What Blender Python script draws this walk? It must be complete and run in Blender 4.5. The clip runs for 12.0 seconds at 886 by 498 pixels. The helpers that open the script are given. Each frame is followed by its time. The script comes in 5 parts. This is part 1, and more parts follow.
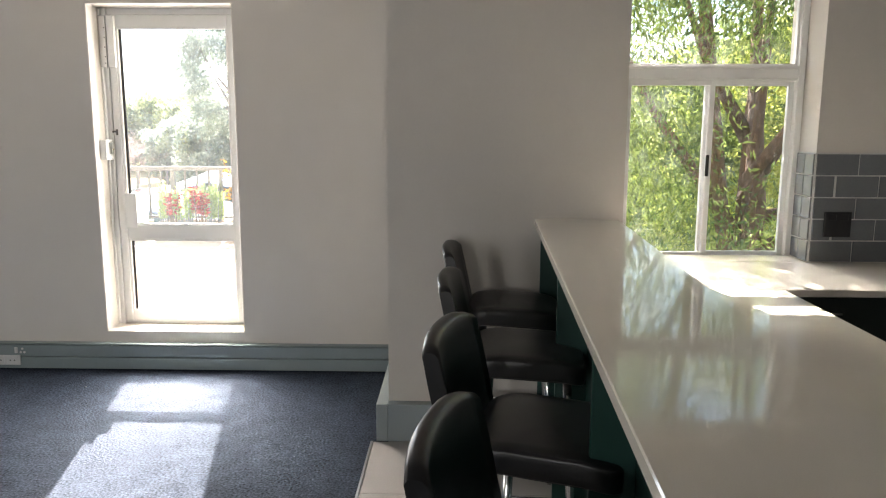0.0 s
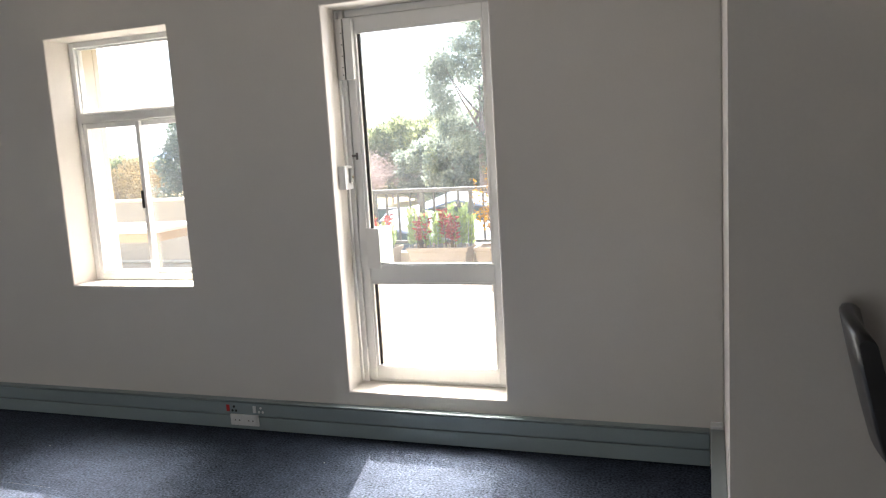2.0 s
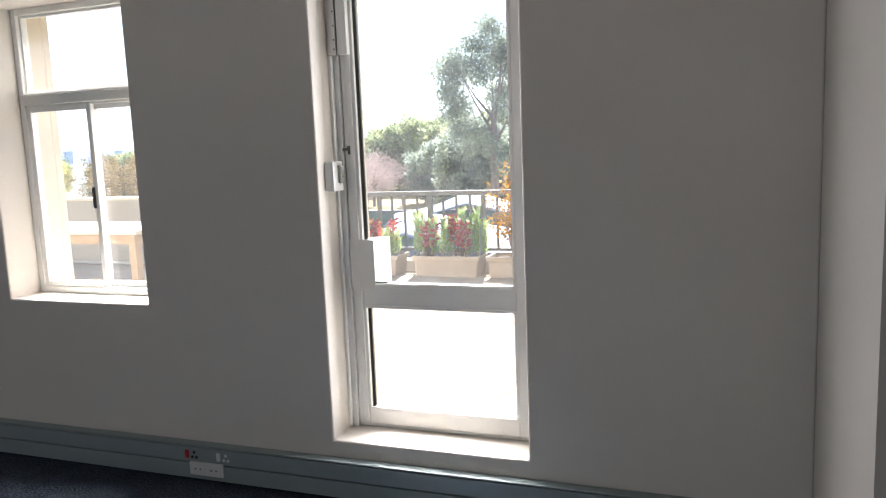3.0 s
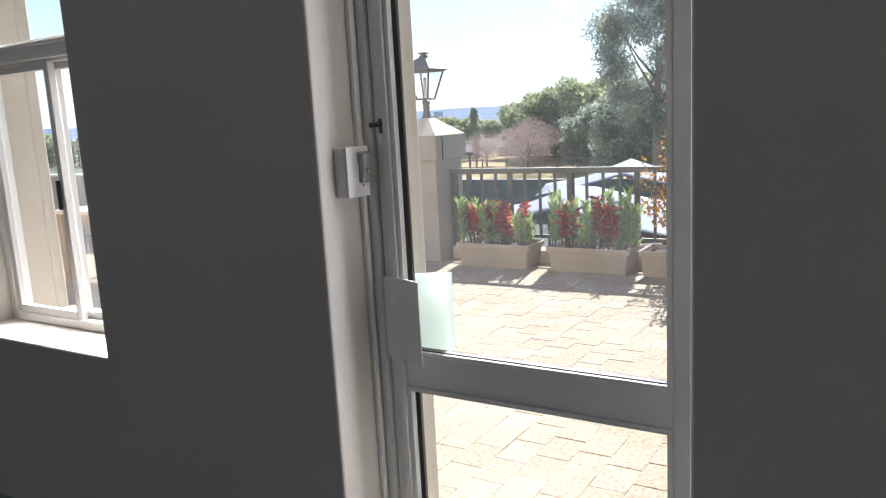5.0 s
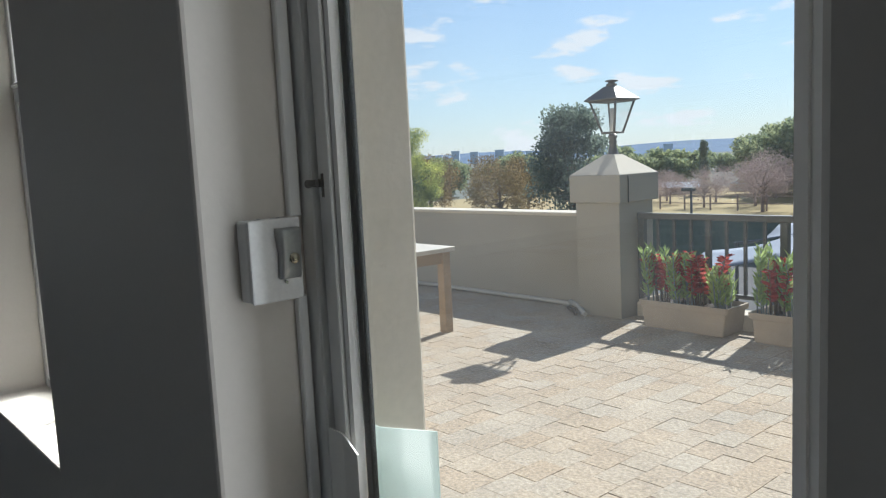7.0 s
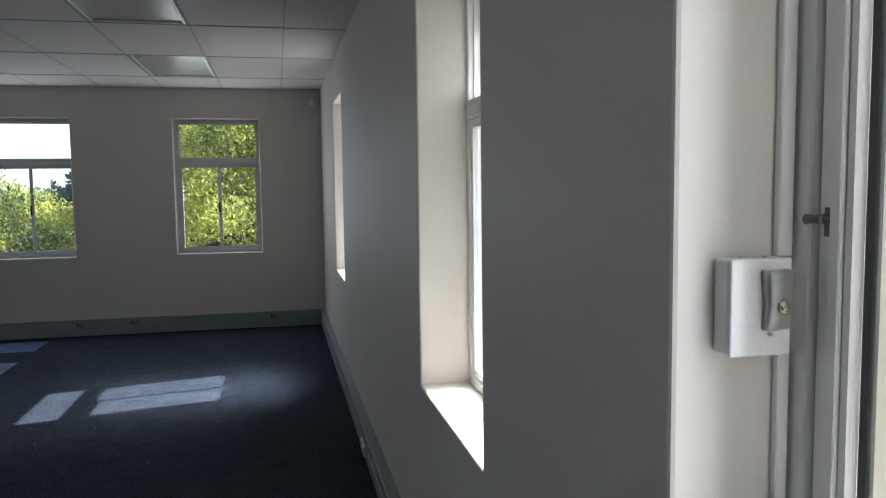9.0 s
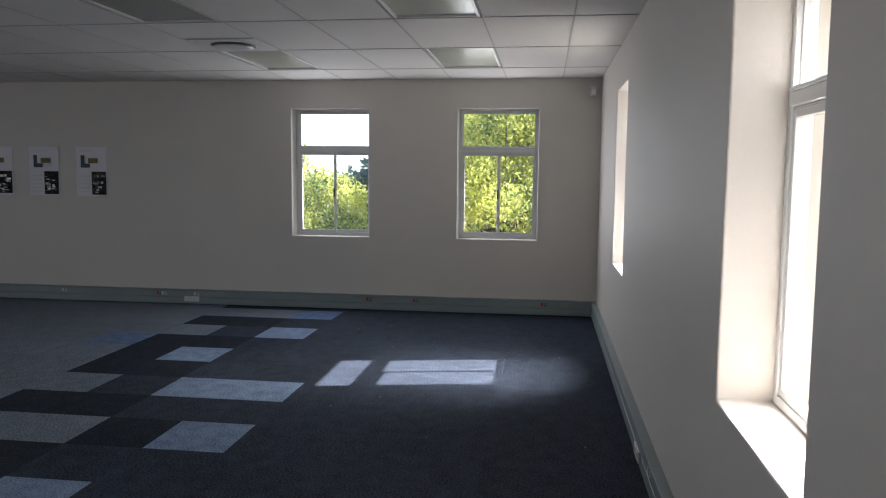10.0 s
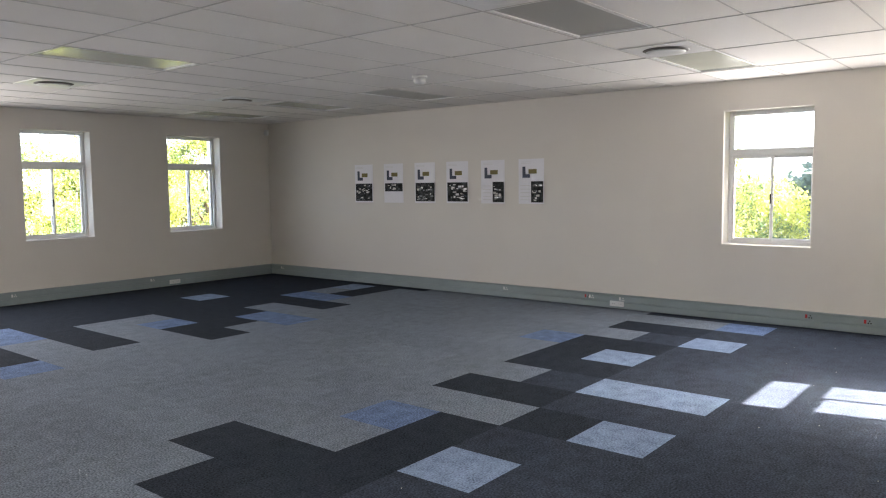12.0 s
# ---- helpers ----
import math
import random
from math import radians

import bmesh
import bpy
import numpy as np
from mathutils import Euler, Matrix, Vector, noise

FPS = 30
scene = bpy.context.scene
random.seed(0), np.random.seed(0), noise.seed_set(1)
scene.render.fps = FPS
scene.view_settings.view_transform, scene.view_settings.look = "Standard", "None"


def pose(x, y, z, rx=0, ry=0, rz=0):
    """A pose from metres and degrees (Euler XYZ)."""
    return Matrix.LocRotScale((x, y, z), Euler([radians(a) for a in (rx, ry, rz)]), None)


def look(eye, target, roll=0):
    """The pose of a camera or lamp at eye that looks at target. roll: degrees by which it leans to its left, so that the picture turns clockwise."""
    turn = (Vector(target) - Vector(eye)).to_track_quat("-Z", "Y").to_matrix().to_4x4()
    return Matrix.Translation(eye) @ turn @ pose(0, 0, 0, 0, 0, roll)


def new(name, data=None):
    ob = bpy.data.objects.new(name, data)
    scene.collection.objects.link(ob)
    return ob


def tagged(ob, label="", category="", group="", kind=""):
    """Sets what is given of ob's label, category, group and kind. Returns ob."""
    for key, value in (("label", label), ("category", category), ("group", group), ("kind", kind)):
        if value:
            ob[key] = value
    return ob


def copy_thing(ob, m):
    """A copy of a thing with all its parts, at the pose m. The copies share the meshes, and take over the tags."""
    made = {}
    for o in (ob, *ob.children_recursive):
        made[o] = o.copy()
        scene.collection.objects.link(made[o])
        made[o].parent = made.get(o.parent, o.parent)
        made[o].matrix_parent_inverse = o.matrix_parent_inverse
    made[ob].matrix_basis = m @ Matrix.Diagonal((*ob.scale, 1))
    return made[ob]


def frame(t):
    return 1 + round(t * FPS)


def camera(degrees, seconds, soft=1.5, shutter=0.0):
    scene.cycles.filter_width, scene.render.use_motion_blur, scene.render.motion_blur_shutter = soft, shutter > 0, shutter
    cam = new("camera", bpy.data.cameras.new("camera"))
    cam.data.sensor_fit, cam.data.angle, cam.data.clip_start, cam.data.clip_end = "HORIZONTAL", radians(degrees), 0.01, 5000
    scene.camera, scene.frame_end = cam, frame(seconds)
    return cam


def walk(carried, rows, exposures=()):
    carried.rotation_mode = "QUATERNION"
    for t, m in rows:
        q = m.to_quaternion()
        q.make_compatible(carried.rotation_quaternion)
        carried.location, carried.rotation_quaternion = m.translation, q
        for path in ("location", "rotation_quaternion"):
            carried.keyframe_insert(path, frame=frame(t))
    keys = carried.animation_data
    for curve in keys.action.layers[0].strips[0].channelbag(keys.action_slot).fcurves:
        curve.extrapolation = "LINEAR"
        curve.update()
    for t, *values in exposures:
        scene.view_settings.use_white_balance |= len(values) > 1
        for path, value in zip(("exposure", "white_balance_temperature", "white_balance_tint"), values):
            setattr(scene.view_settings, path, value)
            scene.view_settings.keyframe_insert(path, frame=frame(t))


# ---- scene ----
# ---------------------------------------------------------------- camera
cam = camera(60.6, 12.0, soft=1.15)
PATH = [
    (0, (-0.193, -0.206, 1.616), (-0.235, 1.766, 1.289), 0.2),
    (0.5, (-0.22, 0.063, 1.611), (-0.496, 2.017, 1.284), -0.3),
    (1, (-0.318, 0.354, 1.604), (-0.855, 2.254, 1.282), -1.3),
    (1.5, (-0.468, 0.628, 1.615), (-1.134, 2.487, 1.3), -2.6),
    (2, (-0.609, 0.948, 1.603), (-1.272, 2.814, 1.323), -3.4),
    (2.5, (-0.751, 1.317, 1.569), (-1.392, 3.193, 1.308), -2.1),
    (3, (-0.879, 1.706, 1.558), (-1.564, 3.565, 1.286), -2.3),
    (3.5, (-1.01, 2.105, 1.581), (-1.78, 3.924, 1.266), -3.4),
    (5.5, (-1.322, 3.467, 1.56), (-2.470, 5.071, 1.233), -2.7),
    (6, (-1.387, 3.746, 1.569), (-2.639, 5.276, 1.266), -2.6),
    (6.5, (-1.394, 3.991, 1.577), (-2.764, 5.424, 1.31), -2.8),
    (8.3, (-1.5, 4.211, 1.592), (-3.317, 5.031, 1.425), -1.5),
    (8.5, (-1.515, 4.187, 1.601), (-3.375, 4.905, 1.436), -1.2),
    (9, (-1.588, 4.087, 1.605), (-3.535, 4.511, 1.437), -0.7),
    (9.5, (-1.634, 4.005, 1.614), (-3.623, 4.118, 1.431), -0.2),
    (10, (-1.697, 3.997, 1.621), (-3.669, 3.733, 1.424), 0.5),
    (10.5, (-1.747, 4.003, 1.611), (-3.649, 3.414, 1.425), 0.4),
    (11, (-1.745, 4.028, 1.606), (-3.559, 3.204, 1.429), -0.3),
    (11.5, (-1.746, 4.003, 1.602), (-3.447, 2.966, 1.425), -0.6),
    (12, (-1.736, 3.984, 1.592), (-3.281, 2.726, 1.421), -0.7),
]
EXPOSURES = [
    (0.0, 3.3, 7100, 13), (0.5, 3.05, 7150, 13), (1.0, 3.1, 7100, 12), (1.5, 2.85, 7000, 13), (2.5, 2.45, 6650, 13), (3.5, 1.92, 6500, 14), (5.5, 0.85, 6300, 14), (6.5, 0.48, 6150, 7),
    (8.4, 0.65, 6000, 6), (9.2, 2.0, 6150, 10), (10.0, 2.4, 6400, 14), (10.5, 3.18, 6250, 13), (11.0, 3.7, 6500, 15), (12.0, 4.0, 7050, 15)]
walk(cam, [(t, look(eye, target, roll)) for t, eye, target, roll in PATH], EXPOSURES)

# ---------------------------------------------------------------- world and sun
TO_SUN = Vector((-0.24, 1.172, 1.0)).normalized()
SUN_EL = math.asin(TO_SUN.z)
SUN_AZ = math.atan2(TO_SUN.x, TO_SUN.y)


def make_world():
    w = bpy.data.worlds.new("sky")
    w.use_nodes = True
    scene.world = w
    nt = w.node_tree
    nt.nodes.clear()
    sky = nt.nodes.new("ShaderNodeTexSky")
    sky.sky_type = "NISHITA"
    sky.sun_disc = False
    sky.sun_elevation, sky.sun_rotation = SUN_EL, SUN_AZ
    sky.air_density, sky.dust_density, sky.ozone_density = 1.0, 0.05, 3.0
    co = nt.nodes.new("ShaderNodeTexCoord")
    mp = nt.nodes.new("ShaderNodeMapping")
    mp.inputs["Scale"].default_value = (8.5, 8.5, 27.0)
    no = nt.nodes.new("ShaderNodeTexNoise")
    no.inputs["Scale"].default_value = 1.0
    no.inputs["Detail"].default_value = 7
    no.inputs["Roughness"].default_value = 0.55
    ramp = nt.nodes.new("ShaderNodeValToRGB")
    ramp.color_ramp.elements[0].position, ramp.color_ramp.elements[1].position = 0.55, 0.615
    mul = nt.nodes.new("ShaderNodeMath")
    mul.operation = "MULTIPLY"
    mul.inputs[1].default_value = 0.9
    mix = nt.nodes.new("ShaderNodeMix")
    mix.data_type = "RGBA"
    mix.inputs[7].default_value = (7.0, 7.2, 7.5, 1)
    sep = nt.nodes.new("ShaderNodeSeparateXYZ")
    hz = nt.nodes.new("ShaderNodeMapRange")
    hz.inputs["From Min"].default_value, hz.inputs["From Max"].default_value = 0.0, 0.42
    hz.inputs["To Min"].default_value, hz.inputs["To Max"].default_value = 0.66, 0.0
    haze = nt.nodes.new("ShaderNodeMix")
    haze.data_type = "RGBA"
    haze.inputs[7].default_value = (4.3, 5.2, 6.2, 1)
    nt.links.new(co.outputs["Generated"], sep.inputs[0])
    nt.links.new(sep.outputs["Z"], hz.inputs["Value"])
    nt.links.new(hz.outputs[0], haze.inputs[0])
    nt.links.new(sky.outputs["Color"], haze.inputs[6])
    bg = nt.nodes.new("ShaderNodeBackground")
    bg.inputs["Strength"].default_value = 0.09
    out = nt.nodes.new("ShaderNodeOutputWorld")
    nt.links.new(co.outputs["Generated"], mp.inputs["Vector"])
    nt.links.new(mp.outputs["Vector"], no.inputs["Vector"])
    nt.links.new(no.outputs["Fac"], ramp.inputs["Fac"])
    nt.links.new(ramp.outputs["Color"], mul.inputs[0])
    nt.links.new(mul.outputs[0], mix.inputs[0])
    nt.links.new(haze.outputs[2], mix.inputs[6])
    nt.links.new(mix.outputs[2], bg.inputs["Color"])
    nt.links.new(bg.outputs[0], out.inputs[0])


make_world()
sun = new("sun", bpy.data.lights.new("sun", "SUN"))
sun.data.energy, sun.data.angle, sun.data.color = 5.0, radians(0.5), (1.0, 0.97, 0.92)
sun.matrix_world = look(TO_SUN * 40, (0, 0, 0))


def sky_lamp(x, y, z, turn, w, h, watts):
    """The sky's light through a window, from a lamp in its opening that faces the room."""
    lamp = new("sky_light", bpy.data.lights.new("sky_light", "AREA"))
    lamp.data.shape, lamp.data.size, lamp.data.size_y = "RECTANGLE", w, h
    lamp.data.energy, lamp.data.color = watts, (0.93, 0.96, 1.0)
    lamp.matrix_world = pose(x, y, z, 90, 0, turn)


sky_lamp(-2.05, 4.688, 1.3, 180, 0.76, 1.95, 3.1)
for ly in (1.49, 3.47):
    sky_lamp(-10.5, ly, 1.6, -90, 0.82, 1.4, 2.9)
# these two stand in unseen south windows, added for light from behind
for lx, watts in ((-4.45, 5.6), (-2.32, 9.6)):
    sky_lamp(lx, -7.19, 1.6, 0, 0.85, 1.4, watts)


# ---------------------------------------------------------------- materials
def mat(name, base, rough=0.5, metal=0.0, var=0.08, scale=3.0, fine=140.0, fvar=0.05, bump=0.0, dist=0.002,
        obj=0.0, island=0.0, tint=None, spec=0.5, stretch=(1, 1, 1), rvar=0.08, local=False):
    """Paint, cloth, stone or metal with slow stains (scale) and grain (fine), both per metre."""
    m = bpy.data.materials.new(name)
    m.use_nodes = True
    nt = m.node_tree
    N, L = nt.nodes.new, nt.links.new
    p = nt.nodes["Principled BSDF"]
    p.inputs["Metallic"].default_value = metal
    p.inputs["Specular IOR Level"].default_value = spec
    if local:
        geo = N("ShaderNodeTexCoord").outputs["Object"]
    else:
        geo = N("ShaderNodeNewGeometry").outputs["Position"]
    mp = N("ShaderNodeMapping")
    mp.inputs["Scale"].default_value = stretch
    L(geo, mp.inputs["Vector"])
    big = N("ShaderNodeTexNoise")
    big.inputs["Scale"].default_value, big.inputs["Detail"].default_value = scale, 6
    small = N("ShaderNodeTexNoise")
    small.inputs["Scale"].default_value, small.inputs["Detail"].default_value = fine, 3
    L(mp.outputs[0], big.inputs["Vector"])
    L(mp.outputs[0], small.inputs["Vector"])

    def term(source, amount):
        a = N("ShaderNodeMath")
        a.operation = "MULTIPLY_ADD"
        L(source, a.inputs[0])
        a.inputs[1].default_value, a.inputs[2].default_value = amount * 2, -amount
        return a.outputs[0]

    def add(a, b):
        n = N("ShaderNodeMath")
        n.operation = "ADD"
        L(a, n.inputs[0])
        L(b, n.inputs[1])
        return n.outputs[0]

    total = add(term(big.outputs["Fac"], var * 2), term(small.outputs["Fac"], fvar * 2))
    if obj:
        total = add(total, term(N("ShaderNodeObjectInfo").outputs["Random"], obj))
    if island:
        total = add(total, term(N("ShaderNodeNewGeometry").outputs["Random Per Island"], island))
    one = N("ShaderNodeMath")
    one.operation = "ADD"
    one.inputs[1].default_value = 1.0
    L(total, one.inputs[0])
    col = N("ShaderNodeMix")
    col.data_type = "RGBA"
    col.blend_type = "MIX"
    col.inputs[6].default_value = (*base, 1)
    col.inputs[7].default_value = (*(tint or base), 1)
    ramp = N("ShaderNodeMath")
    ramp.operation = "MULTIPLY_ADD"
    ramp.use_clamp = True
    ramp.inputs[1].default_value, ramp.inputs[2].default_value = 3.0, -1.0
    if island and tint:
        L(N("ShaderNodeNewGeometry").outputs["Random Per Island"], col.inputs[0])
    elif obj and tint:
        L(N("ShaderNodeObjectInfo").outputs["Random"], col.inputs[0])
    else:
        L(big.outputs["Fac"], ramp.inputs[0])
        L(ramp.outputs[0], col.inputs[0])
    sc = N("ShaderNodeVectorMath")
    sc.operation = "SCALE"
    L(col.outputs[2], sc.inputs[0])
    L(one.outputs[0], sc.inputs[3])
    L(sc.outputs[0], p.inputs["Base Color"])
    r = N("ShaderNodeMath")
    r.operation = "MULTIPLY_ADD"
    r.use_clamp = True
    L(big.outputs["Fac"], r.inputs[0])
    r.inputs[1].default_value, r.inputs[2].default_value = rvar * 2, rough - rvar
    L(r.outputs[0], p.inputs["Roughness"])
    if bump:
        b = N("ShaderNodeBump")
        b.inputs["Strength"].default_value, b.inputs["Distance"].default_value = bump, dist
        L(small.outputs["Fac"], b.inputs["Height"])
        L(b.outputs[0], p.inputs["Normal"])
    return m


def glass(name, tint=(1, 1, 1), rough=0.0, dust_veil=0.0):
    m = bpy.data.materials.new(name)
    m.use_nodes = True
    p = m.node_tree.nodes["Principled BSDF"]
    p.inputs["Base Color"].default_value = (*tint, 1)
    p.inputs["Roughness"].default_value = rough
    p.inputs["Transmission Weight"].default_value = 1.0
    p.inputs["IOR"].default_value = 1.45
    # dusty film, strengthened to stand in for veiling glare and distance haze
    if dust_veil:
        nt = m.node_tree
        N, L = nt.nodes.new, nt.links.new
        film, ms, no, k = N("ShaderNodeBsdfTranslucent"), N("ShaderNodeMixShader"), N("ShaderNodeTexNoise"), N("ShaderNodeMath")
        film.inputs["Color"].default_value = (0.86, 0.93, 1.0, 1)
        no.inputs["Scale"].default_value, no.inputs["Detail"].default_value = 5, 5
        k.operation = "MULTIPLY_ADD"
        k.inputs[1].default_value, k.inputs[2].default_value = dust_veil * 0.8, dust_veil * 0.6
        L(N("ShaderNodeNewGeometry").outputs["Position"], no.inputs["Vector"])
        L(no.outputs["Fac"], k.inputs[0])
        L(k.outputs[0], ms.inputs[0])
        L(p.outputs[0], ms.inputs[1])
        L(film.outputs[0], ms.inputs[2])
        L(ms.outputs[0], nt.nodes["Material Output"].inputs[0])
    return m


def leaf(name, a, b, back=0.45, patch=1.6):
    """Leaf blades: two greens varied leaf by leaf, part of the light goes through."""
    m = bpy.data.materials.new(name)
    m.use_nodes = True
    nt = m.node_tree
    nt.nodes.clear()
    N, L = nt.nodes.new, nt.links.new
    g = N("ShaderNodeNewGeometry")
    no = N("ShaderNodeTexNoise")
    no.inputs["Scale"].default_value = 0.9
    L(g.outputs["Position"], no.inputs["Vector"])
    f = N("ShaderNodeMath")
    f.operation = "MULTIPLY_ADD"
    f.use_clamp = True
    f.inputs[1].default_value = 0.6
    L(g.outputs["Random Per Island"], f.inputs[0])
    h = N("ShaderNodeMath")
    h.operation = "MULTIPLY_ADD"
    h.inputs[1].default_value, h.inputs[2].default_value = patch, 0.2 - patch / 2
    L(no.outputs["Fac"], h.inputs[0])
    L(h.outputs[0], f.inputs[2])
    mix = N("ShaderNodeMix")
    mix.data_type = "RGBA"
    mix.inputs[6].default_value, mix.inputs[7].default_value = (*a, 1), (*b, 1)
    L(f.outputs[0], mix.inputs[0])
    d, t = N("ShaderNodeBsdfDiffuse"), N("ShaderNodeBsdfTranslucent")
    L(mix.outputs[2], d.inputs["Color"])
    L(mix.outputs[2], t.inputs["Color"])
    ms = N("ShaderNodeMixShader")
    ms.inputs[0].default_value = back
    L(d.outputs[0], ms.inputs[1])
    L(t.outputs[0], ms.inputs[2])
    o = N("ShaderNodeOutputMaterial")
    L(ms.outputs[0], o.inputs[0])
    return m


M_WALL = mat("wall_paint", (0.625, 0.588, 0.537), 0.6, var=0.02, scale=1.3, fine=90, fvar=0.015, bump=0.12, dist=0.002)
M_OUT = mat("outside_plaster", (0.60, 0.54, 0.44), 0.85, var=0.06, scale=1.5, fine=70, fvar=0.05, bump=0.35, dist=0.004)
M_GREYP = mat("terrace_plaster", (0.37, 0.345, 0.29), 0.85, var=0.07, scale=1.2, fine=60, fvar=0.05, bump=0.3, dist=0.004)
M_CEIL = mat("ceiling_board", (0.72, 0.69, 0.655), 0.85, var=0.03, scale=0.9, fine=160, fvar=0.03, bump=0.2, dist=0.002, island=0.035)
M_TBAR = mat("ceiling_bar", (0.52, 0.50, 0.475), 0.95, var=0.03, spec=0.05)
M_DIFF = mat("light_diffuser", (0.54, 0.55, 0.46), 0.2, spec=0.7, var=0.06, scale=2, fine=260, fvar=0.08, bump=0.4, dist=0.002)
M_DIFFD = mat("louvre_grey", (0.30, 0.30, 0.28), 0.35, var=0.05, scale=2, fine=260, fvar=0.1, bump=0.4, dist=0.002)
M_WHITE = mat("white_plastic", (0.66, 0.66, 0.65), 0.4, var=0.03)
M_ALU = mat("white_aluminium", (0.79, 0.79, 0.775), 0.35, var=0.03, scale=4, fvar=0.01)
M_STEEL = mat("brushed_steel", (0.55, 0.55, 0.56), 0.3, 1.0, var=0.04, fine=300, stretch=(1, 1, 0.1))
M_BTN = mat("satin_grey_metal", (0.42, 0.43, 0.42), 0.38, 0.6, var=0.05)
M_BRASS = mat("worn_brass", (0.50, 0.46, 0.36), 0.28, 1.0, var=0.06)
M_CHROME = mat("chrome", (0.75, 0.75, 0.76), 0.1, 1.0, var=0.02, rvar=0.03)
M_BLACKP = mat("black_plastic", (0.015, 0.015, 0.016), 0.4, var=0.1)
M_RED = mat("red_plastic", (0.45, 0.02, 0.02), 0.4, var=0.05)
M_TRUNK = mat("trunking_paint", (0.235, 0.285, 0.29), 0.42, var=0.05, scale=2.5, fvar=0.03, bump=0.05)
M_SKIRT = mat("skirting_paint", (0.27, 0.31, 0.315), 0.5, var=0.06, scale=3, fvar=0.04, bump=0.08)
M_LEATHER = mat("black_leather", (0.011, 0.011, 0.012), 0.31, spec=0.5, var=0.15, scale=6, fine=420, fvar=0.1, bump=0.25, dist=0.001)
M_QUARTZ = mat("cream_quartz", (0.84, 0.80, 0.72), 0.06, spec=0.28, var=0.02, scale=4, fine=420, fvar=0.035, rvar=0.01)
M_GREEN = mat("dark_green_paint", (0.008, 0.045, 0.036), 0.35, var=0.08, scale=3)
M_DARKC = mat("dark_cabinet", (0.010, 0.022, 0.020), 0.4, var=0.08, scale=3)
M_TILEW = mat("grey_wall_tile", (0.155, 0.165, 0.175), 0.22, var=0.05, scale=8, obj=0.05)
M_GROUT = mat("white_grout", (0.6, 0.59, 0.57), 0.85, var=0.06, scale=10, bump=0.2)
M_FTILE = mat("pale_floor_tile", (0.39, 0.37, 0.355), 0.4, var=0.05, scale=3, obj=0.03)
M_FGROUT = mat("floor_grout", (0.25, 0.24, 0.23), 0.85, var=0.08)
M_GLASS = glass("window_glass", dust_veil=0.014)
M_LAMPGLASS = glass("lantern_glass", (0.96, 0.97, 0.96))
CARPET = dict(scale=9, fine=85, bump=0.9, dist=0.006, rough=0.97, spec=0.1, rvar=0.02)
M_C = {
    "N": mat("carpet_navy", (0.035, 0.045, 0.065), var=0.24, fvar=0.85, obj=0.06, **CARPET),
    "D": mat("carpet_black", (0.022, 0.029, 0.041), var=0.24, fvar=0.9, obj=0.06, **CARPET),
    "G": mat("carpet_grey", (0.170, 0.200, 0.244), var=0.17, fvar=0.8, obj=0.06, **CARPET),
    "L": mat("carpet_pale_blue", (0.20, 0.268, 0.395), var=0.26, fvar=0.6, obj=0.05, **CARPET),
    "B": mat("carpet_blue", (0.122, 0.180, 0.315), var=0.30, fvar=0.8, obj=0.05, **CARPET),
}
M_PAPER = mat("poster_paper", (0.72, 0.71, 0.74), 0.6, var=0.02)
M_INK = mat("poster_navy_ink", (0.03, 0.04, 0.07), 0.6, var=0.2, scale=30)
M_OLIVE = mat("poster_olive_ink", (0.16, 0.13, 0.03), 0.6, var=0.2, scale=30)
M_PHOTO = mat("poster_photo_ink", (0.006, 0.007, 0.008), 0.6, spec=0.1, var=0.6, scale=11, fine=36, fvar=0.7, tint=(0.035, 0.04, 0.04))
M_PAVER = mat("clay_paver", (0.425, 0.335, 0.235), 0.9, var=0.13, scale=2.2, fine=55, fvar=0.34, bump=0.6, dist=0.007, obj=0.10, tint=(0.36, 0.31, 0.24))
M_PAVER2 = mat("clay_paver_rest", (0.425, 0.335, 0.235), 0.9, var=0.13, scale=2.2, fine=55, fvar=0.34, bump=0.6, dist=0.007, island=0.10, tint=(0.36, 0.31, 0.24))
M_SAND = mat("joint_sand", (0.43, 0.35, 0.255), 0.95, var=0.1, scale=4, fine=200, fvar=0.2, bump=0.5)
M_RAIL = mat("grey_rail_paint", (0.095, 0.095, 0.085), 0.5, var=0.06, scale=4)
M_POT = mat("sandstone_pot", (0.42, 0.35, 0.275), 0.85, var=0.09, scale=5, fine=90, fvar=0.06, bump=0.35, dist=0.003)
M_SOIL = mat("potting_soil", (0.045, 0.03, 0.02), 0.95, var=0.2, scale=12, bump=0.8, dist=0.01)
M_LANTERN = mat("weathered_grey_metal", (0.16, 0.15, 0.14), 0.5, 0.4, var=0.12, scale=8)
M_TABLEW = mat("weathered_timber", (0.34, 0.25, 0.165), 0.65, var=0.12, scale=3, fine=60, fvar=0.14, stretch=(0.15, 1, 1), bump=0.2)
M_TABLET = mat("pale_table_top", (0.58, 0.53, 0.45), 0.6, var=0.1, scale=3, fine=60, fvar=0.1, stretch=(0.15, 1, 1), bump=0.2)
M_PIPE = mat("grey_pvc", (0.46, 0.44, 0.40), 0.5, var=0.08)
M_BARK = mat("bark", (0.16, 0.115, 0.08), 0.95, var=0.25, scale=5, fine=40, fvar=0.25, stretch=(1, 1, 0.3), bump=0.9, dist=0.02)
M_BARKR = mat("red_brown_bark", (0.15, 0.085, 0.055), 0.95, var=0.25, scale=6, fine=40, fvar=0.3, stretch=(1, 1, 0.3), bump=1.0, dist=0.03)
